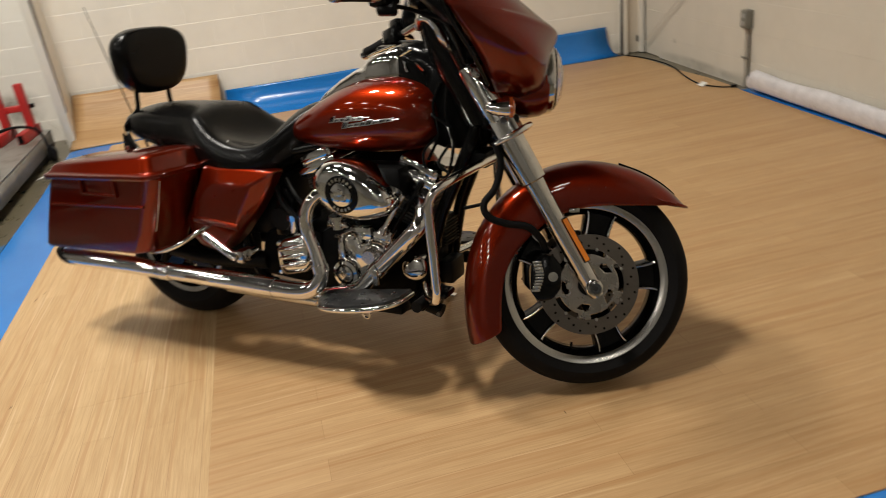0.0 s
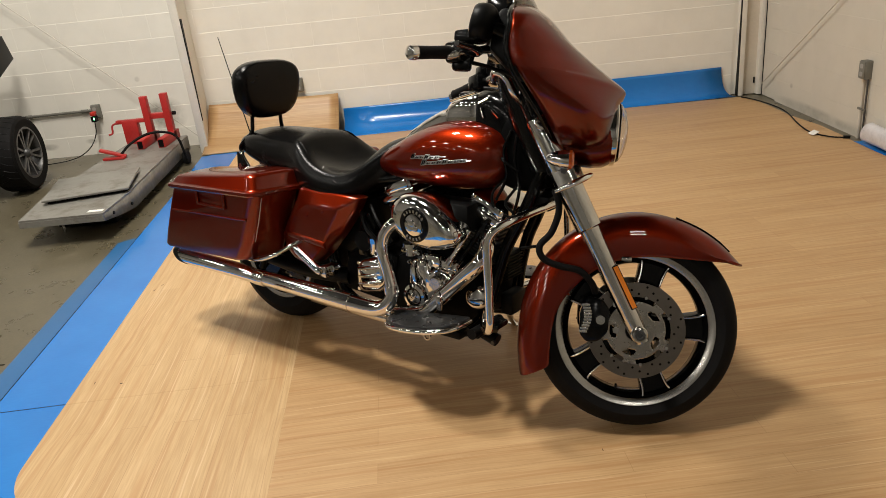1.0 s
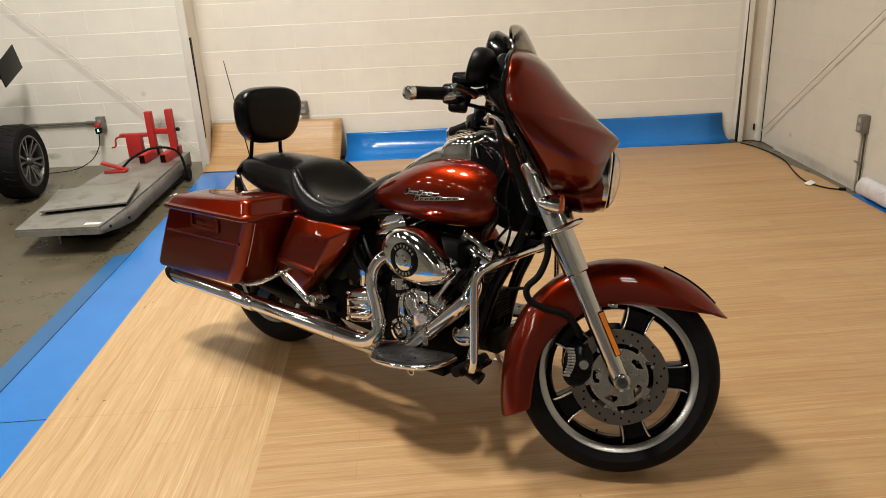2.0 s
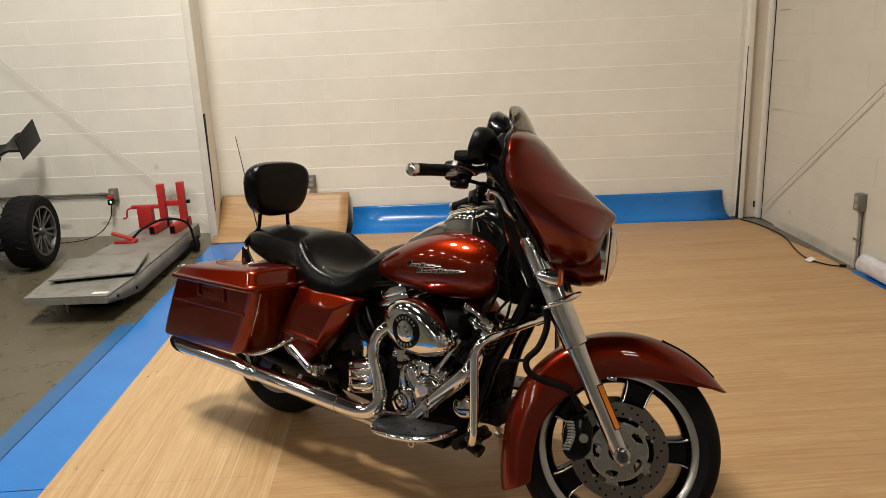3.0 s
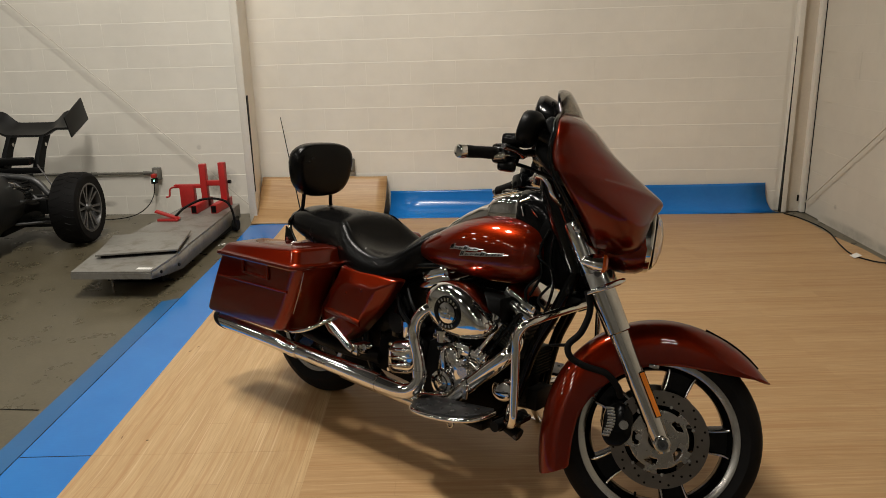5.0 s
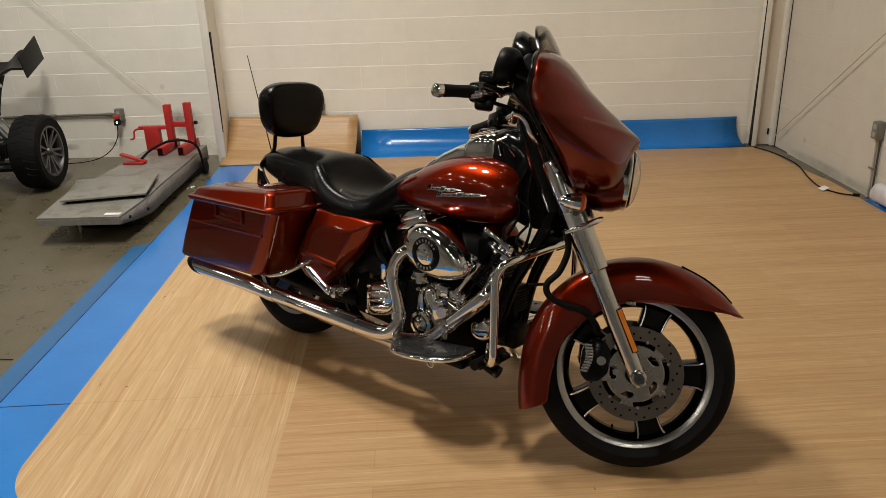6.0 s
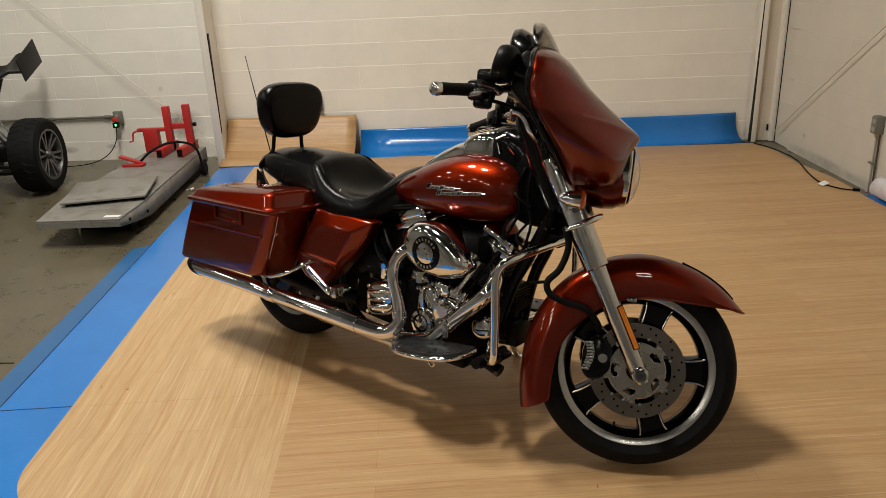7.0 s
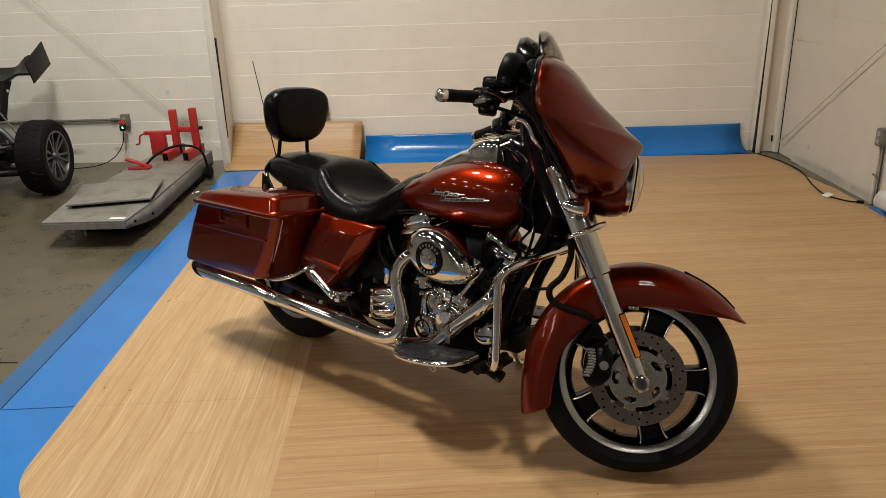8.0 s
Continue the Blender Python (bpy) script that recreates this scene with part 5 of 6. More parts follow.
def emblem_bar(side, x0, x1, z0, z1, h, proud, material, slant=0.0):
    """One plain bar that follows the tank's side; slant leans it forward."""
    rings = []
    for k in range(5):
        u = k / 4
        x, z = x0 + (x1 - x0) * u, z0 + (z1 - z0) * u
        ring = []
        for dy, dz in ((-0.004, -h / 2), (proud - 0.0008, -h / 2), (proud, -h / 2 + 0.001), (proud - 0.001, h / 2 - 0.001), (proud - 0.002, h / 2), (-0.006, h / 2)):
            xs = x + dz * slant
            ring.append((xs, side * (0.1725 - 0.95 * (xs - 0.975) ** 2 - 0.35 * max(0, z + dz - 0.835) + dy), z + dz))
        rings.append(ring)
    bp("badge_bar", loft(rings), material, "bright bar" if material is BADGE else "dark bar", tank)


# the maker's script as slanted plain strokes, dark with bright rims, in two rows
STROKES = ((0.862, 0.828, 0.993, 0.839, (1.5, 0.8, 0.85, 1.2, 0.8, 0.85)), (0.914, 0.812, 1.093, 0.835, (1.5, 0.8, 0.85, 0.95, 1.2, 0.8, 0.85, 0.8)))
for side in (-1, 1):
    for x0, z0, x1, z1, tall in STROKES:
        emblem_bar(side, x0, x1, z0 - 0.001, z1 - 0.001, 0.0105, 0.0016, BADGE)
        n = len(tall)
        for k, size in enumerate(tall):
            a, b = (k + 0.02) / n, (k + 0.92) / n
            h = 0.0150 * size
            za, zb = z0 + (z1 - z0) * a + (h - 0.0150) / 3, z0 + (z1 - z0) * b + (h - 0.0150) / 3
            xa, xb = x0 + (x1 - x0) * a, x0 + (x1 - x0) * b
            emblem_bar(side, xa, xb, za, zb, h, 0.0024, BADGE, 0.45)
            emblem_bar(side, xa + 0.003, xa + (xb - xa) * 0.44, za, (za + zb) / 2, h - 0.006, 0.0036, BLACK_GLOSS, 0.45)
            emblem_bar(side, xa + (xb - xa) * 0.60, xb - 0.003, (za + zb) / 2, zb, h - 0.008, 0.0036, BLACK_GLOSS, 0.45)
    for x0, x1, z0, z1 in ((0.838, 0.862, 0.822, 0.826), (0.993, 1.017, 0.840, 0.842), (1.092, 1.109, 0.833, 0.835)):
        emblem_bar(side, x0, x1, z0, z1, 0.003, 0.002, BADGE)
# console along the tank's crown, its raised dash and the black housing ahead of it
rings = []
for x, zt, zb, w in ((0.700, 0.842, 0.828, 0.010), (0.712, 0.856, 0.83, 0.022), (0.76, 0.896, 0.84, 0.036), (0.83, 0.938, 0.86, 0.046), (0.90, 0.972, 0.88, 0.051), (0.930, 0.982, 0.89, 0.054), (0.945, 1.000, 0.90, 0.058), (0.955, 1.009, 0.90, 0.061), (1.00, 1.024, 0.90, 0.064), (1.06, 1.040, 0.90, 0.064), (1.068, 1.036, 0.905, 0.060)):
    rings.append([(x, y, (zt + zb) / 2 + z) for y, z in superellipse(w, (zt - zb) / 2, 32, 3.6)])
console = bp("console", loft(rings), CHROME, "chrome tank console", angle=50)
bp("console_rim", tube([(0.952, -0.046, 1.008), (1.00, -0.050, 1.024), (1.058, -0.050, 1.040)], 0.004, 8), CHROME, "", console)
bp("console_cap", join(revolve([(0, 0.010), (0.026, 0.010), (0.036, 0.005), (0.040, 0), (0.040, -0.02)], (1.005, 0, 1.028), "z", 28), box((0.075, 0.07, 0.010), (1.02, 0, 1.032), 0.004)), BLACK_GLOSS, "black ignition cap", console)
rings = []
for x, zt, zb, w in ((1.062, 1.036, 0.86, 0.058), (1.070, 1.046, 0.85, 0.064), (1.12, 1.046, 0.83, 0.068), (1.17, 1.030, 0.80, 0.066), (1.21, 1.005, 0.78, 0.058), (1.225, 0.98, 0.80, 0.045)):
    rings.append([(x, y, (zt + zb) / 2 + z) for y, z in superellipse(w, (zt - zb) / 2, 28, 3.2)])
dash = bp("dash_housing", loft(rings), BLACK_GLOSS, "black housing between console and fork", angle=50)
for pts in ([(1.085, -0.070, 1.010), (1.125, -0.072, 1.028)], [(1.092, -0.070, 0.995), (1.105, -0.072, 0.962)], [(1.135, -0.070, 0.99), (1.160, -0.068, 0.965)]):
    bp("dash_trim", tube(pts, 0.0035, 8, smooth=False), CHROME, "", dash)

# seat: passenger pad, step and driver bucket
SEAM_SINK = 0.004
SEAT = [  # x, base z, rim z, centre z, half width
    (-0.172, 0.775, 0.790, 0.793, 0.050), (-0.150, 0.760, 0.812, 0.824, 0.095), (-0.095, 0.740, 0.832, 0.848, 0.125), (0.0, 0.715, 0.838, 0.862, 0.140), (0.12, 0.690, 0.836, 0.862, 0.152), (0.21, 0.670, 0.838, 0.862, 0.165), (0.255, 0.660, 0.842, 0.858, 0.175),
    (0.295, 0.636, 0.830, 0.838, 0.192), (0.35, 0.622, 0.786, 0.776, 0.211), (0.42, 0.614, 0.754, 0.724, 0.217), (0.50, 0.615, 0.738, 0.704, 0.215), (0.57, 0.628, 0.746, 0.748, 0.200), (0.61, 0.650, 0.774, 0.818, 0.170),
    (0.65, 0.690, 0.806, 0.846, 0.128), (0.69, 0.720, 0.836, 0.860, 0.088), (0.725, 0.760, 0.852, 0.866, 0.054), (0.75, 0.800, 0.860, 0.866, 0.026)]
rings = []
for x, zb, zr, zc, w in SEAT:
    ring = [(-0.80, zb), (-0.93, zb + 0.012), (-1.0, zb + (zr - zb) * 0.35), (-1.0, zb + (zr - zb) * 0.62), (-0.93, zb + (zr - zb) * 0.88), (-0.80, zr), (-0.55, zr + (zc - zr) * 0.55), (-0.28, zr + (zc - zr) * 0.9), (0, zc)]
    ring += [(-y, z) for y, z in ring[-2::-1]]
    rings.append([(x, y * w, z) for y, z in ring])
seat = bp("seat", loft(rings), LEATHER, "black leather two-up seat with a stepped bucket", angle=60)
sub = seat.modifiers.new("round", "SUBSURF")
sub.levels, sub.render_levels = 1, 2
for side in (-1, 1):
    bp("seat_seam", tube([(x, side * w * 0.74, zr + (zc - zr) * 0.16 - SEAM_SINK) for x, zb, zr, zc, w in SEAT[6:13]], 0.0028, 8), LEATHER, "raised seam", seat)

bp("seat_tear", tube([(0.4435, -0.190, 0.7375), (0.432, -0.172, 0.7455), (0.4205, -0.155, 0.7515)], [0.0012, 0.0026, 0.0012], 6, smooth=False), TAG_PAPER, "small pale tear in the cover", seat)
bp("seat_crease", tube([(0.500, -0.1975, 0.7205), (0.527, -0.2010, 0.7090), (0.560, -0.1972, 0.6925)], [0.0006, 0.0013, 0.0006], 6), DARK_STEEL, "rubbed crease", seat)

# backrest
rings = []
for dx, s in ((-0.040, 0.78), (-0.034, 0.94), (-0.015, 1.0), (0.014, 1.0), (0.030, 0.975), (0.039, 0.925), (0.0425, 0.80), (0.044, 0.5)):
    ring = []
    for y, z in superellipse(0.180, 0.119, 36, 2.9):
        taper = 0.77 + 0.23 * (z + 0.119) / 0.238
        ring.append((-0.045 + dx + (z * s) * 0.06, y * s * taper - 0.004, 1.016 + z * s))
    rings.append(ring)
backrest = bp("backrest", loft(rings), LEATHER, "padded black passenger backrest", angle=60)
for side in (-1, 1):
    upright = bp("backrest_strut", tube([(-0.066, side * 0.076, 0.95), (-0.071, side * 0.078, 0.88), (-0.075, side * 0.086, 0.838), (-0.100, side * 0.12, 0.795), (-0.110, side * 0.122, 0.778), (-0.104, side * 0.124, 0.765)], 0.0085, 12), BLACK_GLOSS, "black bent backrest strut")
    bp("strut_rod", tube([(-0.106, side * 0.123, 0.770), (-0.085, side * 0.13, 0.735), (-0.01, side * 0.14, 0.665)], 0.0075, 12), CHROME, "bright lower strut rod", upright)
    bp("strut_plate", prism([(-0.115, 0.68), (-0.03, 0.68), (-0.08, 0.745), (-0.107, 0.765)], side * 0.140, side * 0.148, "xz", 0.002), BLACK_GLOSS, "", upright)
    bp("strut_bolt", bolt((-0.085, side * 0.148, 0.71), (0, side, 0), 0.010, 0.008), CHROME, "", upright)
bp("antenna", tube([(-0.379, 0.20, 0.60), (-0.432, 0.20, 0.74), (-0.612, 0.20, 1.224)], [0.006, 0.003, 0.0018], 8, smooth=False), BLACK_PLASTIC, "thin black whip antenna")

# rear fender
rings = []
for deg in range(40, 176, 9):
    a = radians(deg)
    ro = 0.392
    sec = [(-0.12, ro - 0.20), (-0.122, ro - 0.06), (-0.112, ro - 0.025), (-0.08, ro - 0.008), (0, ro), (0.08, ro - 0.008), (0.112, ro - 0.025), (0.122, ro - 0.06), (0.12, ro - 0.20)]
    rings.append([(math.cos(a) * r, y, 0.318 + math.sin(a) * r) for y, r in sec])
rear_fender = bp("rear_fender", loft(rings, closed=False, caps=False), PAINT, "burnt-orange rear fender", angle=60)
rear_fender.modifiers.new("thickness", "SOLIDIFY").thickness = 0.004
bp("tail_light", join(box((0.05, 0.11, 0.06), (-0.40, 0, 0.47), 0.015)), RED_PLASTIC, "red tail light")


# saddlebags
def saddlebag(side):
    """Hard bag: tapered box and a domed lid."""
    body = []
    for z, xa, xb, yo, yi in ((0.372, -0.374, 0.128, 0.360, 0.19), (0.377, -0.388, 0.142, 0.372, 0.186), (0.388, -0.392, 0.152, 0.377, 0.184), (0.46, -0.358, 0.186, 0.381, 0.18), (0.55, -0.314, 0.222, 0.384, 0.175), (0.640, -0.268, 0.255, 0.386, 0.17), (0.652, -0.258, 0.258, 0.386, 0.17)):
        ring = []
        cx, cy, w, h = (xa + xb) / 2, (yo + yi) / 2, xb - xa, yo - yi
        for u, v in rounded(w, h, 0.040, 7):
            ring.append((cx + u + (0.050 * (0.5 - v / h) if u > w * 0.35 else 0), side * (cy + v), z + (cx + u) * 0.03))
        body.append(ring)
    bag = bp("saddlebag", loft(body), PAINT, "burnt-orange hard saddlebag with a latched lid")
    lid = []
    for z, g, hgt in ((0.650, 0.009, 0), (0.656, 0.013, 0), (0.666, 0.012, 0), (0.670, 0.002, 0), (0.675, -0.003, 0.1), (0.704, -0.014, 0.9), (0.712, -0.021, 1), (0.718, -0.042, 1), (0.721, -0.085, 1)):
        ring = []
        xa, xb, yo, yi = -0.262 - g, 0.262 + g, 0.388 + g, 0.170 - g * 0.3
        cx, cy, w, h = (xa + xb) / 2, (yo + yi) / 2, xb - xa, yo - yi
        for u, v in rounded(w, h, 0.03, 5):
            ring.append((cx + u + (0.050 * (0.5 - v / h) if u > w * 0.35 else 0), side * (cy + v), z + (cx + u) * 0.03 + 0.030 * hgt * (u / w)))
        lid.append(ring)
    bp("bag_lid", loft(lid), PAINT, "raised lid", bag)
    bp("bag_latch", join(*[moved(b, pose(0.0, side * 0.389, 0.624, 0, 0, 0)) for b in (
        box((0.20, 0.012, 0.010), (0, 0, 0.030), 0.003), box((0.17, 0.012, 0.010), (0.01, 0, -0.028), 0.003), box((0.012, 0.012, 0.06), (-0.075, 0, 0), 0.003), box((0.012, 0.012, 0.066), (0.095, 0, 0), 0.003), box((0.15, 0.004, 0.05), (0.01, -side * 0.003, 0), 0.001))]), PAINT, "recessed latch loop", bag)
    # seam tube in a pale metal that paints the reflection line along it
    bp("bag_seam", tube([(0.2655, side * 0.3415, 0.6463), (0.2340, side * 0.3389, 0.558), (0.1955, side * 0.3373, 0.4611)], 0.0016, 6), BADGE, "thin seam with its pale reflection put into the colour", bag)
    bp("bag_rib", tube([(-0.268, side * 0.381, 0.545), (0.0, side * 0.3835, 0.555), (0.17, side * 0.3835, 0.56), (0.21, side * 0.380, 0.562)], 0.006, 8), PAINT, "", bag)
    bp("bag_guard", tube([(0.10, side * 0.30, 0.365), (0.20, side * 0.335, 0.388), (0.29, side * 0.335, 0.42), (0.34, side * 0.28, 0.455), (0.36, side * 0.2, 0.47)], 0.0095, 12), CHROME, "chrome bag guard rail")
    return bag


saddlebag(-1)
saddlebag(1)

# side covers: a flat face, a bevelled front facet and edges turned in under the seat
COVER_EDGE = [(0.345, 0.217, 0.674), (0.430, 0.215, 0.670), (0.540, 0.212, 0.668), (0.640, 0.204, 0.661), (0.596, 0.200, 0.588), (0.534, 0.202, 0.509), (0.450, 0.204, 0.418),
              (0.385, 0.208, 0.364), (0.345, 0.214, 0.360), (0.285, 0.224, 0.378), (0.246, 0.228, 0.420), (0.236, 0.228, 0.480), (0.286, 0.222, 0.570), (0.318, 0.214, 0.625)]
COVER_FACE = [(0.392, 0.234, 0.622), (0.440, 0.240, 0.618), (0.520, 0.240, 0.617), (0.552, 0.236, 0.618), (0.532, 0.240, 0.570), (0.508, 0.243, 0.520), (0.470, 0.246, 0.455),
              (0.408, 0.242, 0.392), (0.362, 0.242, 0.384), (0.312, 0.244, 0.398), (0.280, 0.246, 0.430), (0.276, 0.246, 0.478), (0.318, 0.246, 0.556), (0.352, 0.240, 0.600)]
for side in (-1, 1):
    centre = Vector((0.40, 0.247, 0.50))
    rings = [[Vector((x, y - 0.06, z)) for x, y, z in COVER_EDGE], [Vector(p) for p in COVER_EDGE], [Vector(p) for p in COVER_FACE], [centre.lerp(Vector(p), 0.9) + Vector((0, 0.001, 0)) for p in COVER_FACE]]
    cover = bp("side_cover", loft([[(p.x, side * p.y, p.z) for p in r] for r in rings]), PAINT, "burnt-orange side cover with a bevelled front facet", angle=30)
    soft_edge = cover.modifiers.new("soft_edge", "BEVEL")
    soft_edge.width, soft_edge.segments, soft_edge.limit_method, soft_edge.angle_limit = 0.015, 4, "ANGLE", radians(18)
    bp("cover_rib", loft([[(x, side * y, z + dz) for y, dz in ((0.240, 0.010), (0.249, 0.006), (0.252, 0.0), (0.246, -0.016), (0.238, -0.018))] for x, z in ((0.286, 0.492), (0.30, 0.490), (0.42, 0.480), (0.478, 0.474), (0.486, 0.472))]), PAINT, "", cover, angle=60)
    for x, z in ((0.487, 0.602), (0.40, 0.575)):
        bp("cover_button", moved(revolve([(0, 0.004), (0.004, 0.003), (0.0055, -0.004)], (0, 0, 0), "y", 12), Matrix.Translation((x, side * 0.243, z)) @ Matrix.Diagonal((1, side, 1, 1))), PAINT, "", cover)

# exhaust on the right, with its twin on the left
for side in (-1, 1):
    muffler = bp("muffler", loft([[(x - lean * dz, side * (0.325 - 0.01 * (x + 0.33) + dy), z + dz) for dy, dz in ((r * math.cos(a), r * math.sin(a)) for a in (2 * math.pi * k / 32 for k in range(32)))]
                                  for x, z, r, lean in ((-0.334, 0.313, 0.0318, 1.0), (-0.28, 0.3130, 0.0328, 0.8), (-0.18, 0.3125, 0.0334, 0.2), (0.06, 0.3095, 0.0332, 0), (0.115, 0.3065, 0.0315, 0), (0.155, 0.3040, 0.0290, 0), (0.175, 0.3035, 0.0275, 0))]), CHROME, "long chrome muffler", angle=50)
    bp("muffler_tip", loft([[(x - dz * 1.0, side * (0.325 + dy), 0.313 + dz) for dy, dz in ((r * math.cos(a), r * math.sin(a)) for a in (2 * math.pi * k / 32 for k in range(32)))]
                            for x, r in ((-0.316, 0.0300), (-0.316, 0.0334), (-0.331, 0.0336), (-0.348, 0.0322), (-0.348, 0.0275), (-0.328, 0.0265))]), BLACK_SATIN, "black slash-cut end cap", muffler)
    bp("muffler_band", tube([(0.150, side * 0.319, 0.304), (0.160, side * 0.319, 0.304), (0.205, side * 0.318, 0.303), (0.212, side * 0.318, 0.303)], [0.029, 0.0325, 0.0325, 0.030], 26, smooth=False), CHROME, "", muffler)
    bp("pipe_shield", tube([(0.205, side * 0.315, 0.303), (0.28, side * 0.311, 0.302), (0.50, side * 0.303, 0.297), (0.66, side * 0.295, 0.291)], [0.029, 0.0315, 0.0345, 0.0362], 26), CHROME, "chrome exhaust shield", muffler)
    bp("shield_clamp", tube([(0.30, side * 0.3425, 0.303), (0.40, side * 0.3400, 0.300)], 0.005, 8, smooth=False), CHROME, "", muffler)
    bp("lower_pipe", tube([(0.40, side * 0.24, 0.245), (0.65, side * 0.23, 0.235), (0.95, side * 0.22, 0.230)], 0.025, 16), STEEL, "", muffler)
bp("rear_header", tube([(0.875, -0.225, 0.622), (0.842, -0.256, 0.606), (0.812, -0.270, 0.56), (0.805, -0.272, 0.50), (0.826, -0.268, 0.42), (0.842, -0.275, 0.36), (0.826, -0.285, 0.315), (0.770, -0.292, 0.291), (0.66, -0.295, 0.289)], [0.021, 0.0212, 0.0215, 0.0215, 0.022, 0.0235, 0.026, 0.030, 0.033], 24), CHROME, "chrome curved rear exhaust header")
bp("header_clamp", tube([(0.838, -0.274, 0.385), (0.842, -0.275, 0.36)], 0.0275, 22, smooth=False), CHROME)
front_header = bp("front_header", tube([(1.12, -0.10, 0.585), (1.165, -0.15, 0.560), (1.172, -0.198, 0.515), (1.10, -0.213, 0.440), (1.00, -0.215, 0.345), (0.93, -0.212, 0.285), (0.80, -0.21, 0.25)], 0.027, 22), CHROME, "chrome front exhaust header")
bp("header_clamp", join(tube([(1.035, -0.215, 0.378), (1.015, -0.215, 0.36)], 0.031, 20, smooth=False), box((0.02, 0.02, 0.05), (1.03, -0.243, 0.35), 0.004)), STEEL, "", front_header)

# engine
bp("crankcase", join(prism([(0.70, 0.26), (0.74, 0.22), (1.06, 0.22), (1.11, 0.28), (1.11, 0.38), (1.07, 0.47), (0.98, 0.51), (0.86, 0.50), (0.74, 0.44)], -0.13, 0.13, "xz", 0.02),
                     prism([(0.46, 0.26), (0.72, 0.24), (0.76, 0.44), (0.66, 0.47), (0.50, 0.42)], -0.14, 0.14, "xz", 0.02)), ENGINE_BLACK, "black engine and gearbox case")


def cylinder(base, lean):
    """Finned cylinder and head on the V axis."""
    up = Vector((math.sin(lean), 0, math.cos(lean)))
    fwd = Vector((math.cos(lean), 0, -math.sin(lean)))
    b = Vector(base)
    cyl = bp("cylinder", tube([b, b + up * 0.18], 0.062, 28, smooth=False), BLACK_SATIN, "black finned cylinder")
    frame3 = Matrix((fwd, Vector((0, 1, 0)), up)).transposed().to_4x4()
    for k in range(11):
        h = 0.035 + k * 0.0128
        w = 0.150 - 0.003 * abs(k - 6)
        fin = prism(rounded(w, 0.165, 0.04, 4), -0.0024, 0.0024, "xy")
        bp("fin", moved(fin, Matrix.Translation(b + up * h) @ frame3), FIN_METAL, "", cyl)
    head = bp("cylinder_head", moved(join(*[box((0.165 - 0.004 * k, 0.185, 0.010), (0, 0, k * 0.0165), 0.003) for k in range(4)], box((0.12, 0.15, 0.07), (0, 0, 0.025), 0.01)), Matrix.Translation(b + up * 0.160) @ frame3), FIN_METAL, "black finned cylinder head")
    rb = Matrix.Translation(b + up * 0.218) @ frame3
    rocker = bp("rocker_box", moved(join(box((0.165, 0.235, 0.034), (0, 0, 0.012), 0.010), box((0.145, 0.215, 0.044), (0, 0, 0.044), 0.016)), rb), CHROME, "chrome rocker box")
    for x in (-0.055, 0.055):
        for y in (-0.10, 0.10):
            bp("rocker_bolt", moved(rod((x, y, 0.026), (x, y, 0.060), 0.008, 6), rb), CHROME, "", rocker)
    return up, fwd


cylinder((1.026, 0.0, 0.432), radians(24))
cylinder((0.838, 0.0, 0.452), radians(-22))
# push rod tubes
for a, b in (((0.955, -0.165, 0.455), (0.80, -0.125, 0.66)), ((0.93, -0.165, 0.455), (0.765, -0.125, 0.645)), ((1.030, -0.190, 0.478), (1.108, -0.165, 0.602)), ((1.035, -0.165, 0.45), (1.155, -0.125, 0.635))):
    p, r = Vector(a), Vector(b)
    rodd = bp("pushrod_tube", join(rod(p, r, 0.0085, 12), rod(p.lerp(r, 0.55), p.lerp(r, 0.62), 0.0105, 12)), CHROME if a[1] < -0.18 else BLACK_GLOSS, "chrome pushrod tube" if a[1] < -0.18 else "black pushrod tube")
    bp("tube_base", tube([p, p.lerp(r, 0.14)], [0.015, 0.012], 14, smooth=False), CHROME, "", rodd)

# cam cover with round timer cover
cover_line = spline([(x, 0, z) for x, z in ((0.835, 0.31), (0.850, 0.27), (0.895, 0.252), (0.945, 0.268), (0.985, 0.33), (1.035, 0.375), (1.045, 0.41), (1.02, 0.445), (0.975, 0.45), (0.945, 0.438), (0.925, 0.470), (0.870, 0.468), (0.850, 0.43), (0.845, 0.375), (0.835, 0.31))], 3)[:-1]
cam_cover = bp("cam_cover", loft([[(0.925 + (p.x - 0.925) * k, y, 0.370 + (p.z - 0.370) * k) for p in cover_line] for y, k in ((-0.12, 1.0), (-0.168, 1.0), (-0.180, 0.975), (-0.188, 0.91), (-0.193, 0.78), (-0.196, 0.55))]), CHROME, "chrome cam cover", angle=50)
bp("timer_cover", revolve([(0, -0.012), (0.026, -0.012), (0.032, -0.008), (0.034, -0.014), (0.046, -0.012), (0.052, 0.0), (0.052, 0.012)], (0.890, -0.200, 0.333), "y", 40), CHROME, "chrome round timer cover", cam_cover)
bp("timer_ring", revolve([(0.033, -0.0145), (0.0335, -0.016), (0.028, -0.0135)], (0.890, -0.200, 0.333), "y", 40), BLACK_GLOSS, "", cam_cover)
bp("timer_badge", join(*[moved(box((0.034, 0.005, 0.008), (0, 0, 0), 0.002), pose(0.890, -0.2135, 0.333, 0, d, 0)) for d in (35, -35)]), CHROME, "", cam_cover)
for x, z in ((0.86, 0.455), (0.92, 0.458), (0.85, 0.29), (0.93, 0.268), (0.985, 0.44), (1.03, 0.385), (0.995, 0.35)):
    bp("cover_screw", bolt((x, -0.190, z), (0, -1, 0), 0.007, 0.007), CHROME, "", cam_cover)
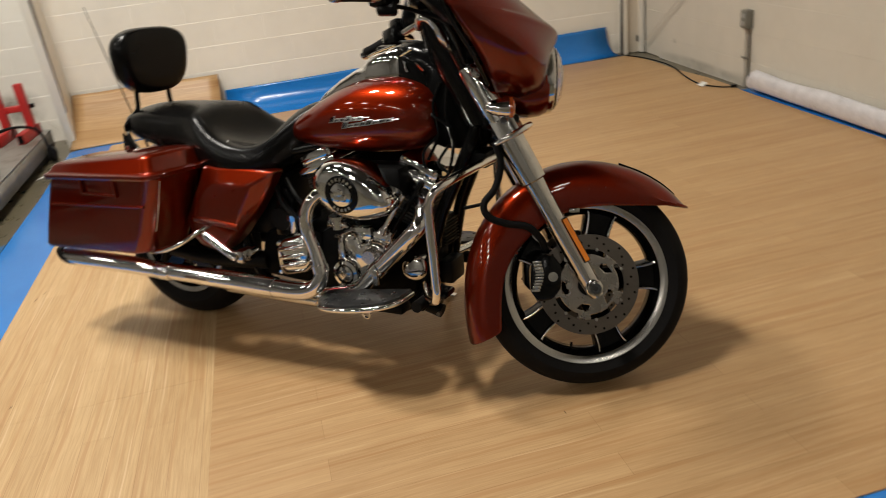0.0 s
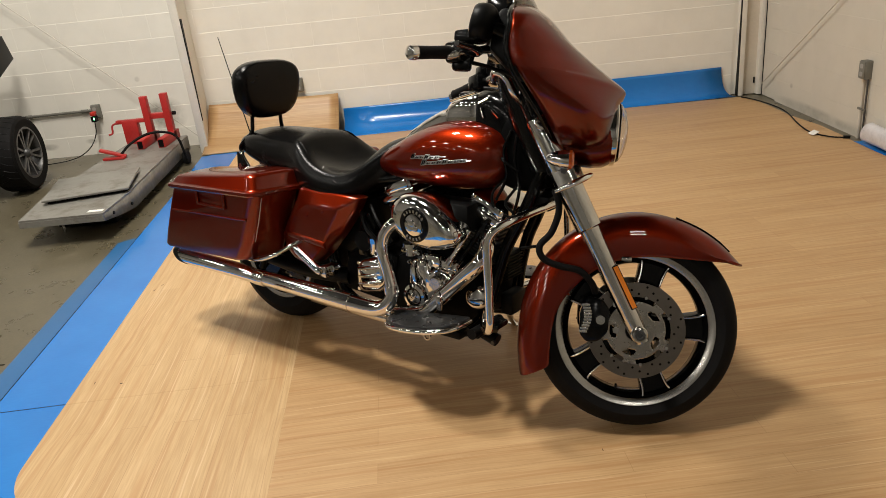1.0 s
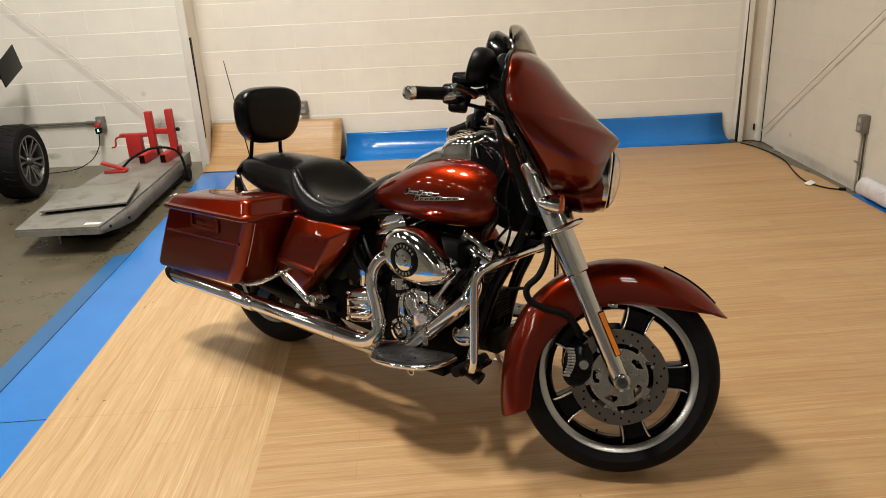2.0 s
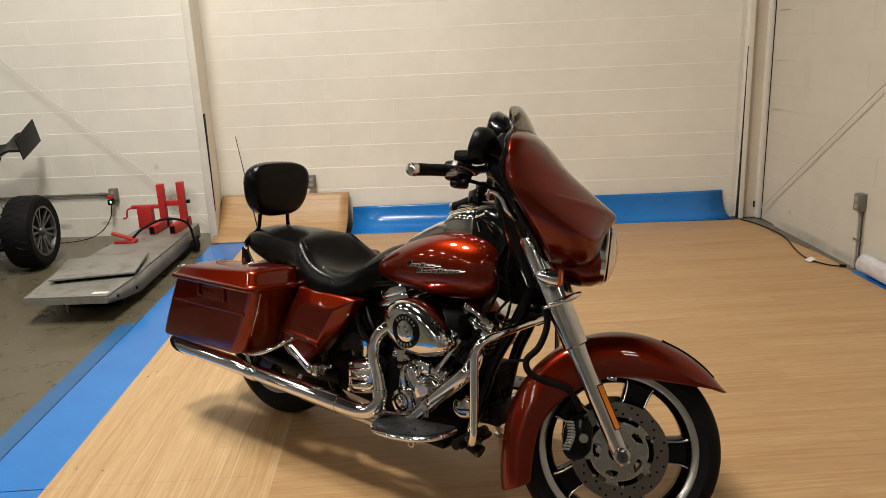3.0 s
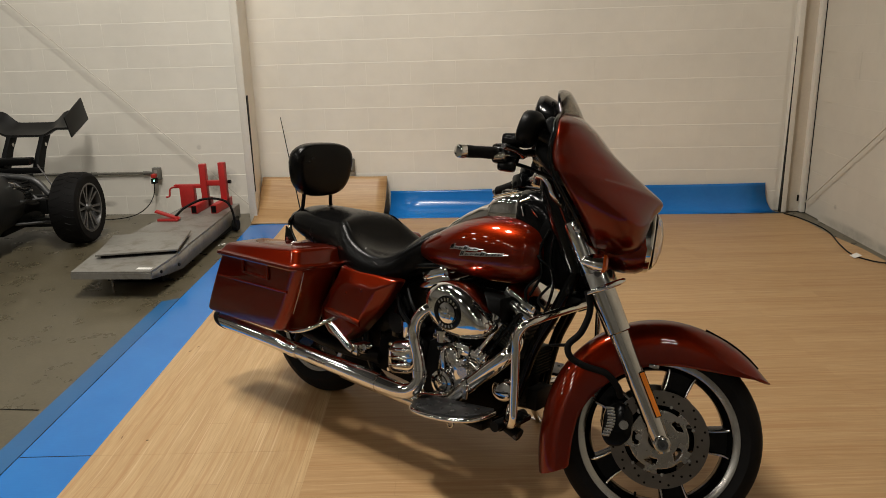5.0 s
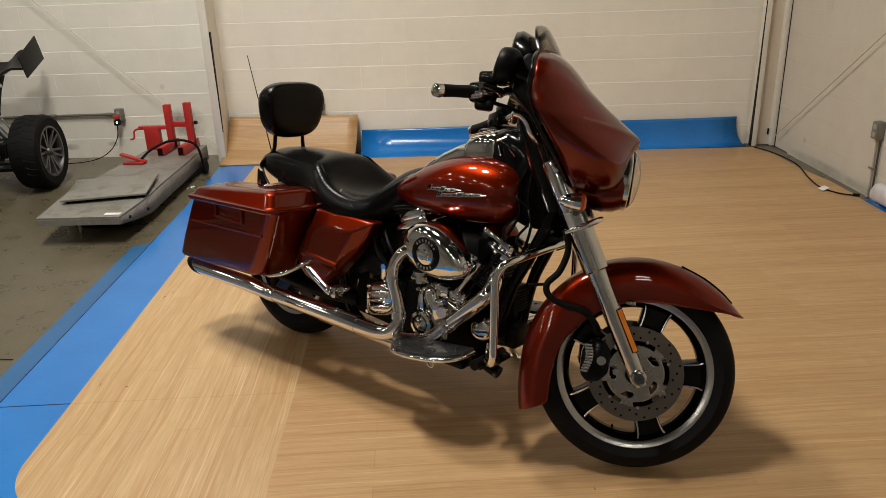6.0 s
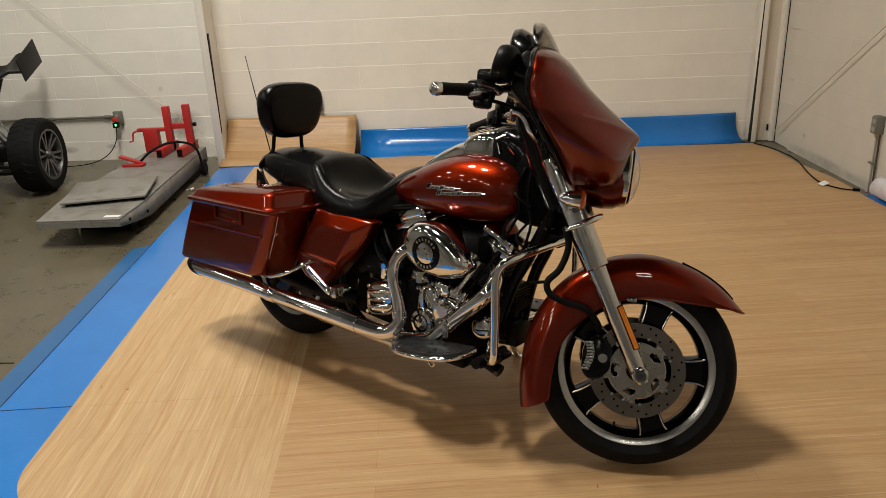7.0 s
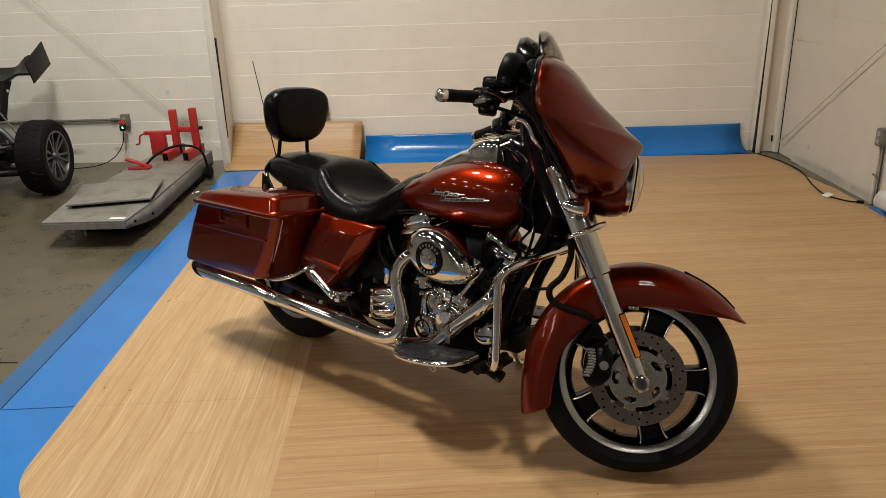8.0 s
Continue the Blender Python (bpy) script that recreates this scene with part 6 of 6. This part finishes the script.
bp("oil_pump_boss", join(revolve([(0, -0.03), (0.022, -0.03), (0.027, -0.022), (0.030, 0.0), (0.03, 0.02)], (0.995, -0.195, 0.405), "y", 28),
                         *[bolt((0.995 + 0.03 * math.cos(a), -0.20, 0.405 + 0.03 * math.sin(a)), (0, -1, 0), 0.007, 0.012) for a in (0.3, 1.9, 3.5, 5.0)]), ALLOY, "", cam_cover)
bp("lifter_block", join(box((0.08, 0.05, 0.045), (0.94, -0.150, 0.465), 0.008), box((0.07, 0.05, 0.045), (1.02, -0.150, 0.455), 0.008)), CHROME, "chrome lifter blocks")
bp("oil_fitting", join(rod((0.875, -0.20, 0.485), (0.875, -0.20, 0.52), 0.018), rod((0.875, -0.20, 0.52), (0.875, -0.20, 0.530), 0.028, 20), rod((0.84, -0.20, 0.50), (0.91, -0.20, 0.50), 0.010)), CHROME, "chrome fitting under the air cleaner")
# oil filter below the header
bp("oil_filter", moved(revolve([(0, -0.012), (0.030, -0.011), (0.044, -0.007), (0.050, 0.0), (0.050, 0.08)], (0, 0, 0), "y", 40), Matrix.Translation((1.100, -0.120, 0.345)) @ pose(0, 0, 0, -8, 0, 14) @ Matrix.Scale(0.86, 4)), CHROME, "chrome oil filter")

# air cleaner: teardrop oval with round insert
ac = Vector((0.965, -0.225, 0.622))
long_a = radians(-14)
rings = []
for dy, s in ((0.085, 0.90), (0.03, 0.98), (0.0, 1.0), (-0.02, 0.955), (-0.034, 0.85), (-0.041, 0.70), (-0.044, 0.45)):
    ring = []
    for k in range(56):
        a = 2 * math.pi * k / 56
        u, v = math.cos(a), math.sin(a)
        u *= 0.150 * (1.0 if u > 0 else 0.97)
        v *= 0.088 * (1.0 - 0.16 * math.cos(a))
        u, v = u * s, v * s
        ring.append(ac + Vector((u * math.cos(long_a) - v * math.sin(long_a), dy, u * math.sin(long_a) + v * math.cos(long_a))))
    rings.append(ring)
cleaner = bp("air_cleaner", loft(rings), CHROME, "chrome oval air cleaner with a round black insert", angle=60)
ic = (0.952, -0.268, 0.622)
bp("insert_ring", revolve([(0.060, 0.006), (0.060, -0.003), (0.054, -0.006), (0.040, -0.005), (0.037, 0.0)], ic, "y", 48), BLACK_GLOSS, "black ring", cleaner)
bp("insert_cap", revolve([(0.037, 0.0), (0.036, -0.007), (0.02, -0.012), (0.0, -0.013)], ic, "y", 40), CHROME, "", cleaner)
bp("insert_badge", join(revolve([(0, -0.006), (0.011, -0.004), (0.013, 0.0)], (ic[0], ic[1] - 0.012, ic[2] + 0.008), "y", 16), revolve([(0, -0.006), (0.011, -0.004), (0.013, 0.0)], (ic[0] - 0.010, ic[1] - 0.012, ic[2] - 0.008), "y", 16),
                        revolve([(0, -0.006), (0.011, -0.004), (0.013, 0.0)], (ic[0] + 0.010, ic[1] - 0.012, ic[2] - 0.008), "y", 16)), CHROME, "plain round boss", cleaner)
for deg in (35, 52, 69, 86, 103, 120, 137, 235, 252, 269, 286, 303):
    a = radians(deg)
    bp("ring_mark", moved(box((0.007, 0.002, 0.010), (0, 0, 0)), Matrix.Translation((ic[0] + 0.048 * math.cos(a), ic[1] - 0.0062, ic[2] + 0.048 * math.sin(a))) @ pose(0, 0, 0, 0, 90 - deg, 0)), ALLOY, "small bright bar", cleaner)
bp("intake", box((0.255, 0.11, 0.105), (0.975, -0.115, 0.635), 0.02), BLACK_SATIN, "black intake")
# invented block, added to keep the gap between cylinders and tank dark
bp("tank_gap_filler", join(box((0.24, 0.05, 0.14), (0.90, 0.095, 0.640), 0.015), rod((0.82, 0.09, 0.70), (0.80, 0.07, 0.76), 0.012)), ENGINE_BLACK, "black filler block added to darken the gap under the tank")

# gearbox cover, levers and linkage
gear = bp("gearbox_cover", loft([[(0.665 + u * s, -0.135 - d, 0.365 + v * s + u * s * 0.25) for u, v in rounded(0.150, 0.145, 0.045, 5)] for d, s in ((0.0, 1.0), (0.030, 1.0), (0.050, 0.93), (0.062, 0.78), (0.066, 0.5))]), CHROME, "chrome gearbox side cover")
for z in (0.335, 0.365, 0.395):
    bp("cover_rib", tube([(0.608, -0.190, z - 0.012), (0.665, -0.200, z + 0.002), (0.722, -0.190, z + 0.017)], 0.0088, 12), CHROME, "", gear)
for x, z in ((0.60, 0.30), (0.605, 0.405), (0.725, 0.445), (0.735, 0.345)):
    bp("cover_screw", bolt((x, -0.178, z), (0, -1, 0), 0.008, 0.012), CHROME, "", gear)
bp("dipstick", join(rod((0.655, -0.15, 0.44), (0.66, -0.155, 0.50), 0.016), rod((0.66, -0.155, 0.485), (0.661, -0.156, 0.505), 0.022, 8)), CHROME, "chrome filler plug")
bp("starter", join(rod((0.60, -0.10, 0.48), (0.60, -0.155, 0.48), 0.04), rod((0.70, -0.09, 0.50), (0.70, -0.14, 0.50), 0.03)), BLACK_SATIN)
for pts, r in (([(0.60, -0.15, 0.60), (0.64, -0.17, 0.54), (0.70, -0.16, 0.48), (0.73, -0.15, 0.42)], 0.009), ([(0.63, -0.13, 0.62), (0.69, -0.16, 0.57), (0.745, -0.15, 0.50)], 0.007),
               ([(1.20, -0.06, 0.78), (1.15, -0.09, 0.72), (1.17, -0.10, 0.66), (1.22, -0.08, 0.64)], 0.005), ([(1.22, -0.05, 0.74), (1.20, -0.09, 0.69), (1.23, -0.09, 0.66)], 0.005)):
    bp("hose", tube(pts, r, 8), BLACK_PLASTIC, "black hose")
for pts in ([(1.215, -0.075, 0.93), (1.19, -0.085, 0.86), (1.205, -0.09, 0.78), (1.17, -0.10, 0.70)], [(1.245, -0.08, 0.95), (1.235, -0.088, 0.84), (1.25, -0.085, 0.74), (1.225, -0.10, 0.62)], [(1.16, -0.08, 0.86), (1.20, -0.095, 0.83), (1.25, -0.088, 0.80)]):
    bp("wiring", tube(pts, 0.0055, 8), BLACK_GLOSS, "black wiring sleeve")
bp("frame_plate", prism([(0.595, 0.57), (0.635, 0.60), (0.665, 0.55), (0.62, 0.42), (0.57, 0.42), (0.58, 0.52)], -0.15, -0.12, "xz", 0.006), BLACK_GLOSS, "black frame gusset")

# engine guard
guard_path = []
for side in (-1, 1):
    guard_path.append([(1.345, side * 0.0, 0.692), (1.342, side * 0.10, 0.693), (1.334, side * 0.20, 0.690), (1.322, side * 0.28, 0.683), (1.300, side * 0.318, 0.665), (1.283, side * 0.326, 0.625), (1.281, side * 0.325, 0.57), (1.285, side * 0.325, 0.49), (1.287, side * 0.325, 0.40), (1.288, side * 0.324, 0.358), (1.276, side * 0.316, 0.332), (1.23, side * 0.27, 0.316), (1.15, side * 0.14, 0.30)])
guard_path[1] = [(x - 0.07 * min(1.0, y / 0.2), y, z) for x, y, z in guard_path[1]]
for g in guard_path:
    bp("engine_guard", tube(g, 0.0134, 20), CHROME, "chrome tubular engine guard")
bp("guard_mount", join(box((0.075, 0.10, 0.05), (1.305, 0, 0.692), 0.01), box((0.05, 0.06, 0.05), (1.275, 0, 0.69), 0.01)), BLACK_SATIN)

# floorboards
for side in (-1, 1):
    outline = [(0.838, 0.235), (0.842, 0.29), (0.862, 0.335), (0.91, 0.366), (0.99, 0.378), (1.07, 0.370), (1.125, 0.345), (1.150, 0.305), (1.155, 0.235)]
    base = [(x, side * y) for x, y in outline]
    if side > 0:
        base = base[::-1]
    slope = Matrix.Translation((0.9, 0, 0.278)) @ pose(0, 0, 0, 0, -7.5, 0) @ Matrix.Translation((-0.9, 0, 0))
    board = bp("floorboard", moved(prism(base, 0.0, 0.014, "xy", 0.004), slope), PAD_RUBBER, "black rubber floorboard with a chrome edge")
    bp("board_edge", moved(tube([(x, side * (y + 0.002), -0.002) for x, y in outline], 0.0085, 10, 4), slope), CHROME, "chrome edge band", board)
    for x in (0.89, 0.945, 1.0, 1.055, 1.11):
        for y in (0.275, 0.33):
            bp("board_stud", moved(revolve([(0, 0.018), (0.006, 0.017), (0.008, 0.013)], (x, side * y, 0), "z", 10), slope), PAD_RUBBER, "", board)
    bp("board_bracket", join(box((0.20, 0.06, 0.03), (1.03, side * 0.24, 0.258), 0.008), rod((1.20, side * 0.13, 0.29), (1.20, side * 0.30, 0.295), 0.018)), BLACK_SATIN, "", board)
bp("brake_pedal", join(tube([(1.20, -0.19, 0.285), (1.25, -0.24, 0.30), (1.28, -0.28, 0.34)], 0.012, 12), box((0.06, 0.07, 0.02), (1.285, -0.29, 0.352), 0.008)), BLACK_GLOSS, "black brake pedal")
linkage = bp("pedal_linkage", rod((1.17, -0.20, 0.265), (1.235, -0.20, 0.245), 0.022), BLACK_SATIN)
bp("pedal_pivot", rod((1.20, -0.22, 0.285), (1.20, -0.27, 0.285), 0.016), BLACK_SATIN, "", linkage)
for at in ((1.235, -0.222, 0.246), (1.10, -0.25, 0.262)):
    bp("pivot_bolt", bolt(at, (0, -1, 0), 0.008), DARK_STEEL, "", linkage)
bp("tow_ring", revolve([(0.011, -0.003), (0.015, -0.003), (0.015, 0.003), (0.011, 0.003)], (1.04, -0.33, 0.262), "y", 24, True), STEEL)
# passenger pegs folded up
for side in (-1, 1):
    peg = bp("passenger_peg", tube([(0.372, side * 0.285, 0.458), (0.385, side * 0.29, 0.445), (0.49, side * 0.295, 0.388), (0.505, side * 0.295, 0.380)], [0.008, 0.015, 0.016, 0.012], 16), CHROME, "chrome passenger foot peg")
    bp("peg_mount", join(box((0.035, 0.07, 0.045), (0.515, side * 0.26, 0.38), 0.008), rod((0.545, side * 0.24, 0.395), (0.545, side * 0.272, 0.395), 0.013, 12)), STEEL, "", peg)

# ---- wall blocks ----
COURSE, LENGTH = 0.2, 0.405


def block_mesh(l, h, d, bev, material):
    bm = box((l, d, h), (0, 0, 0))
    face = [e for e in bm.edges if all(v.co.y < 0 for v in e.verts) and abs(e.verts[0].co.z - e.verts[1].co.z) < 1e-6]
    for up, amount in ((True, bev), (False, bev * 0.18)):
        edges = [e for e in bm.edges if e in face and (e.verts[0].co.z > 0) == up]
        bmesh.ops.bevel(bm, geom=edges, offset=amount, segments=1, affect="EDGES")
        face = [e for e in bm.edges if all(v.co.y < -d * 0.49 for v in e.verts) and abs(e.verts[0].co.z - e.verts[1].co.z) < 1e-6]
    me = bpy.data.meshes.new("block")
    bm.to_mesh(me)
    bm.free()
    me.materials.append(material)
    return me


BLOCK_FULL = block_mesh(LENGTH - 0.0006, COURSE, 0.02, 0.0027, BLOCK)
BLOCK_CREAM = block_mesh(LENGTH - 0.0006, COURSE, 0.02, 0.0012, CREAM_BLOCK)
BLOCK_HALF = block_mesh(LENGTH / 2 - 0.0006, COURSE, 0.02, 0.0027, BLOCK)
rng = random.Random(4)


def lay_blocks(parent, mesh, origin, length, rows, first_z, tilt=0.75):
    for r in range(rows):
        off = 0.0 if r % 2 else LENGTH / 2
        n = int((length - off) / LENGTH)
        for k in range(n):
            s = off + (k + 0.5) * LENGTH
            ob = new("block", mesh)
            ob.parent = parent
            ob.matrix_basis = origin @ pose(s, 0.0075 + rng.uniform(-0.0005, 0.0005), first_z + (r + 0.5) * COURSE, tilt * (1 + rng.uniform(-0.4, 0.4)), 0, rng.uniform(-0.09, 0.09))


lay_blocks(wall_back, BLOCK_FULL, Matrix.Translation((-6.0, BACK, 0)), 8.35, 13, -0.024)
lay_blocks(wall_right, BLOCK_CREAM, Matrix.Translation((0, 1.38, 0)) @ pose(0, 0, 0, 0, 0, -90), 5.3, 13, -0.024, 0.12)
for r in range(1, 13, 2):
    ob = new("block", BLOCK_HALF)
    ob.parent = wall_back
    ob.matrix_basis = pose(-6.0 + 20.25 * LENGTH, BACK + 0.0075, -0.024 + (r + 0.5) * COURSE, 0.75)
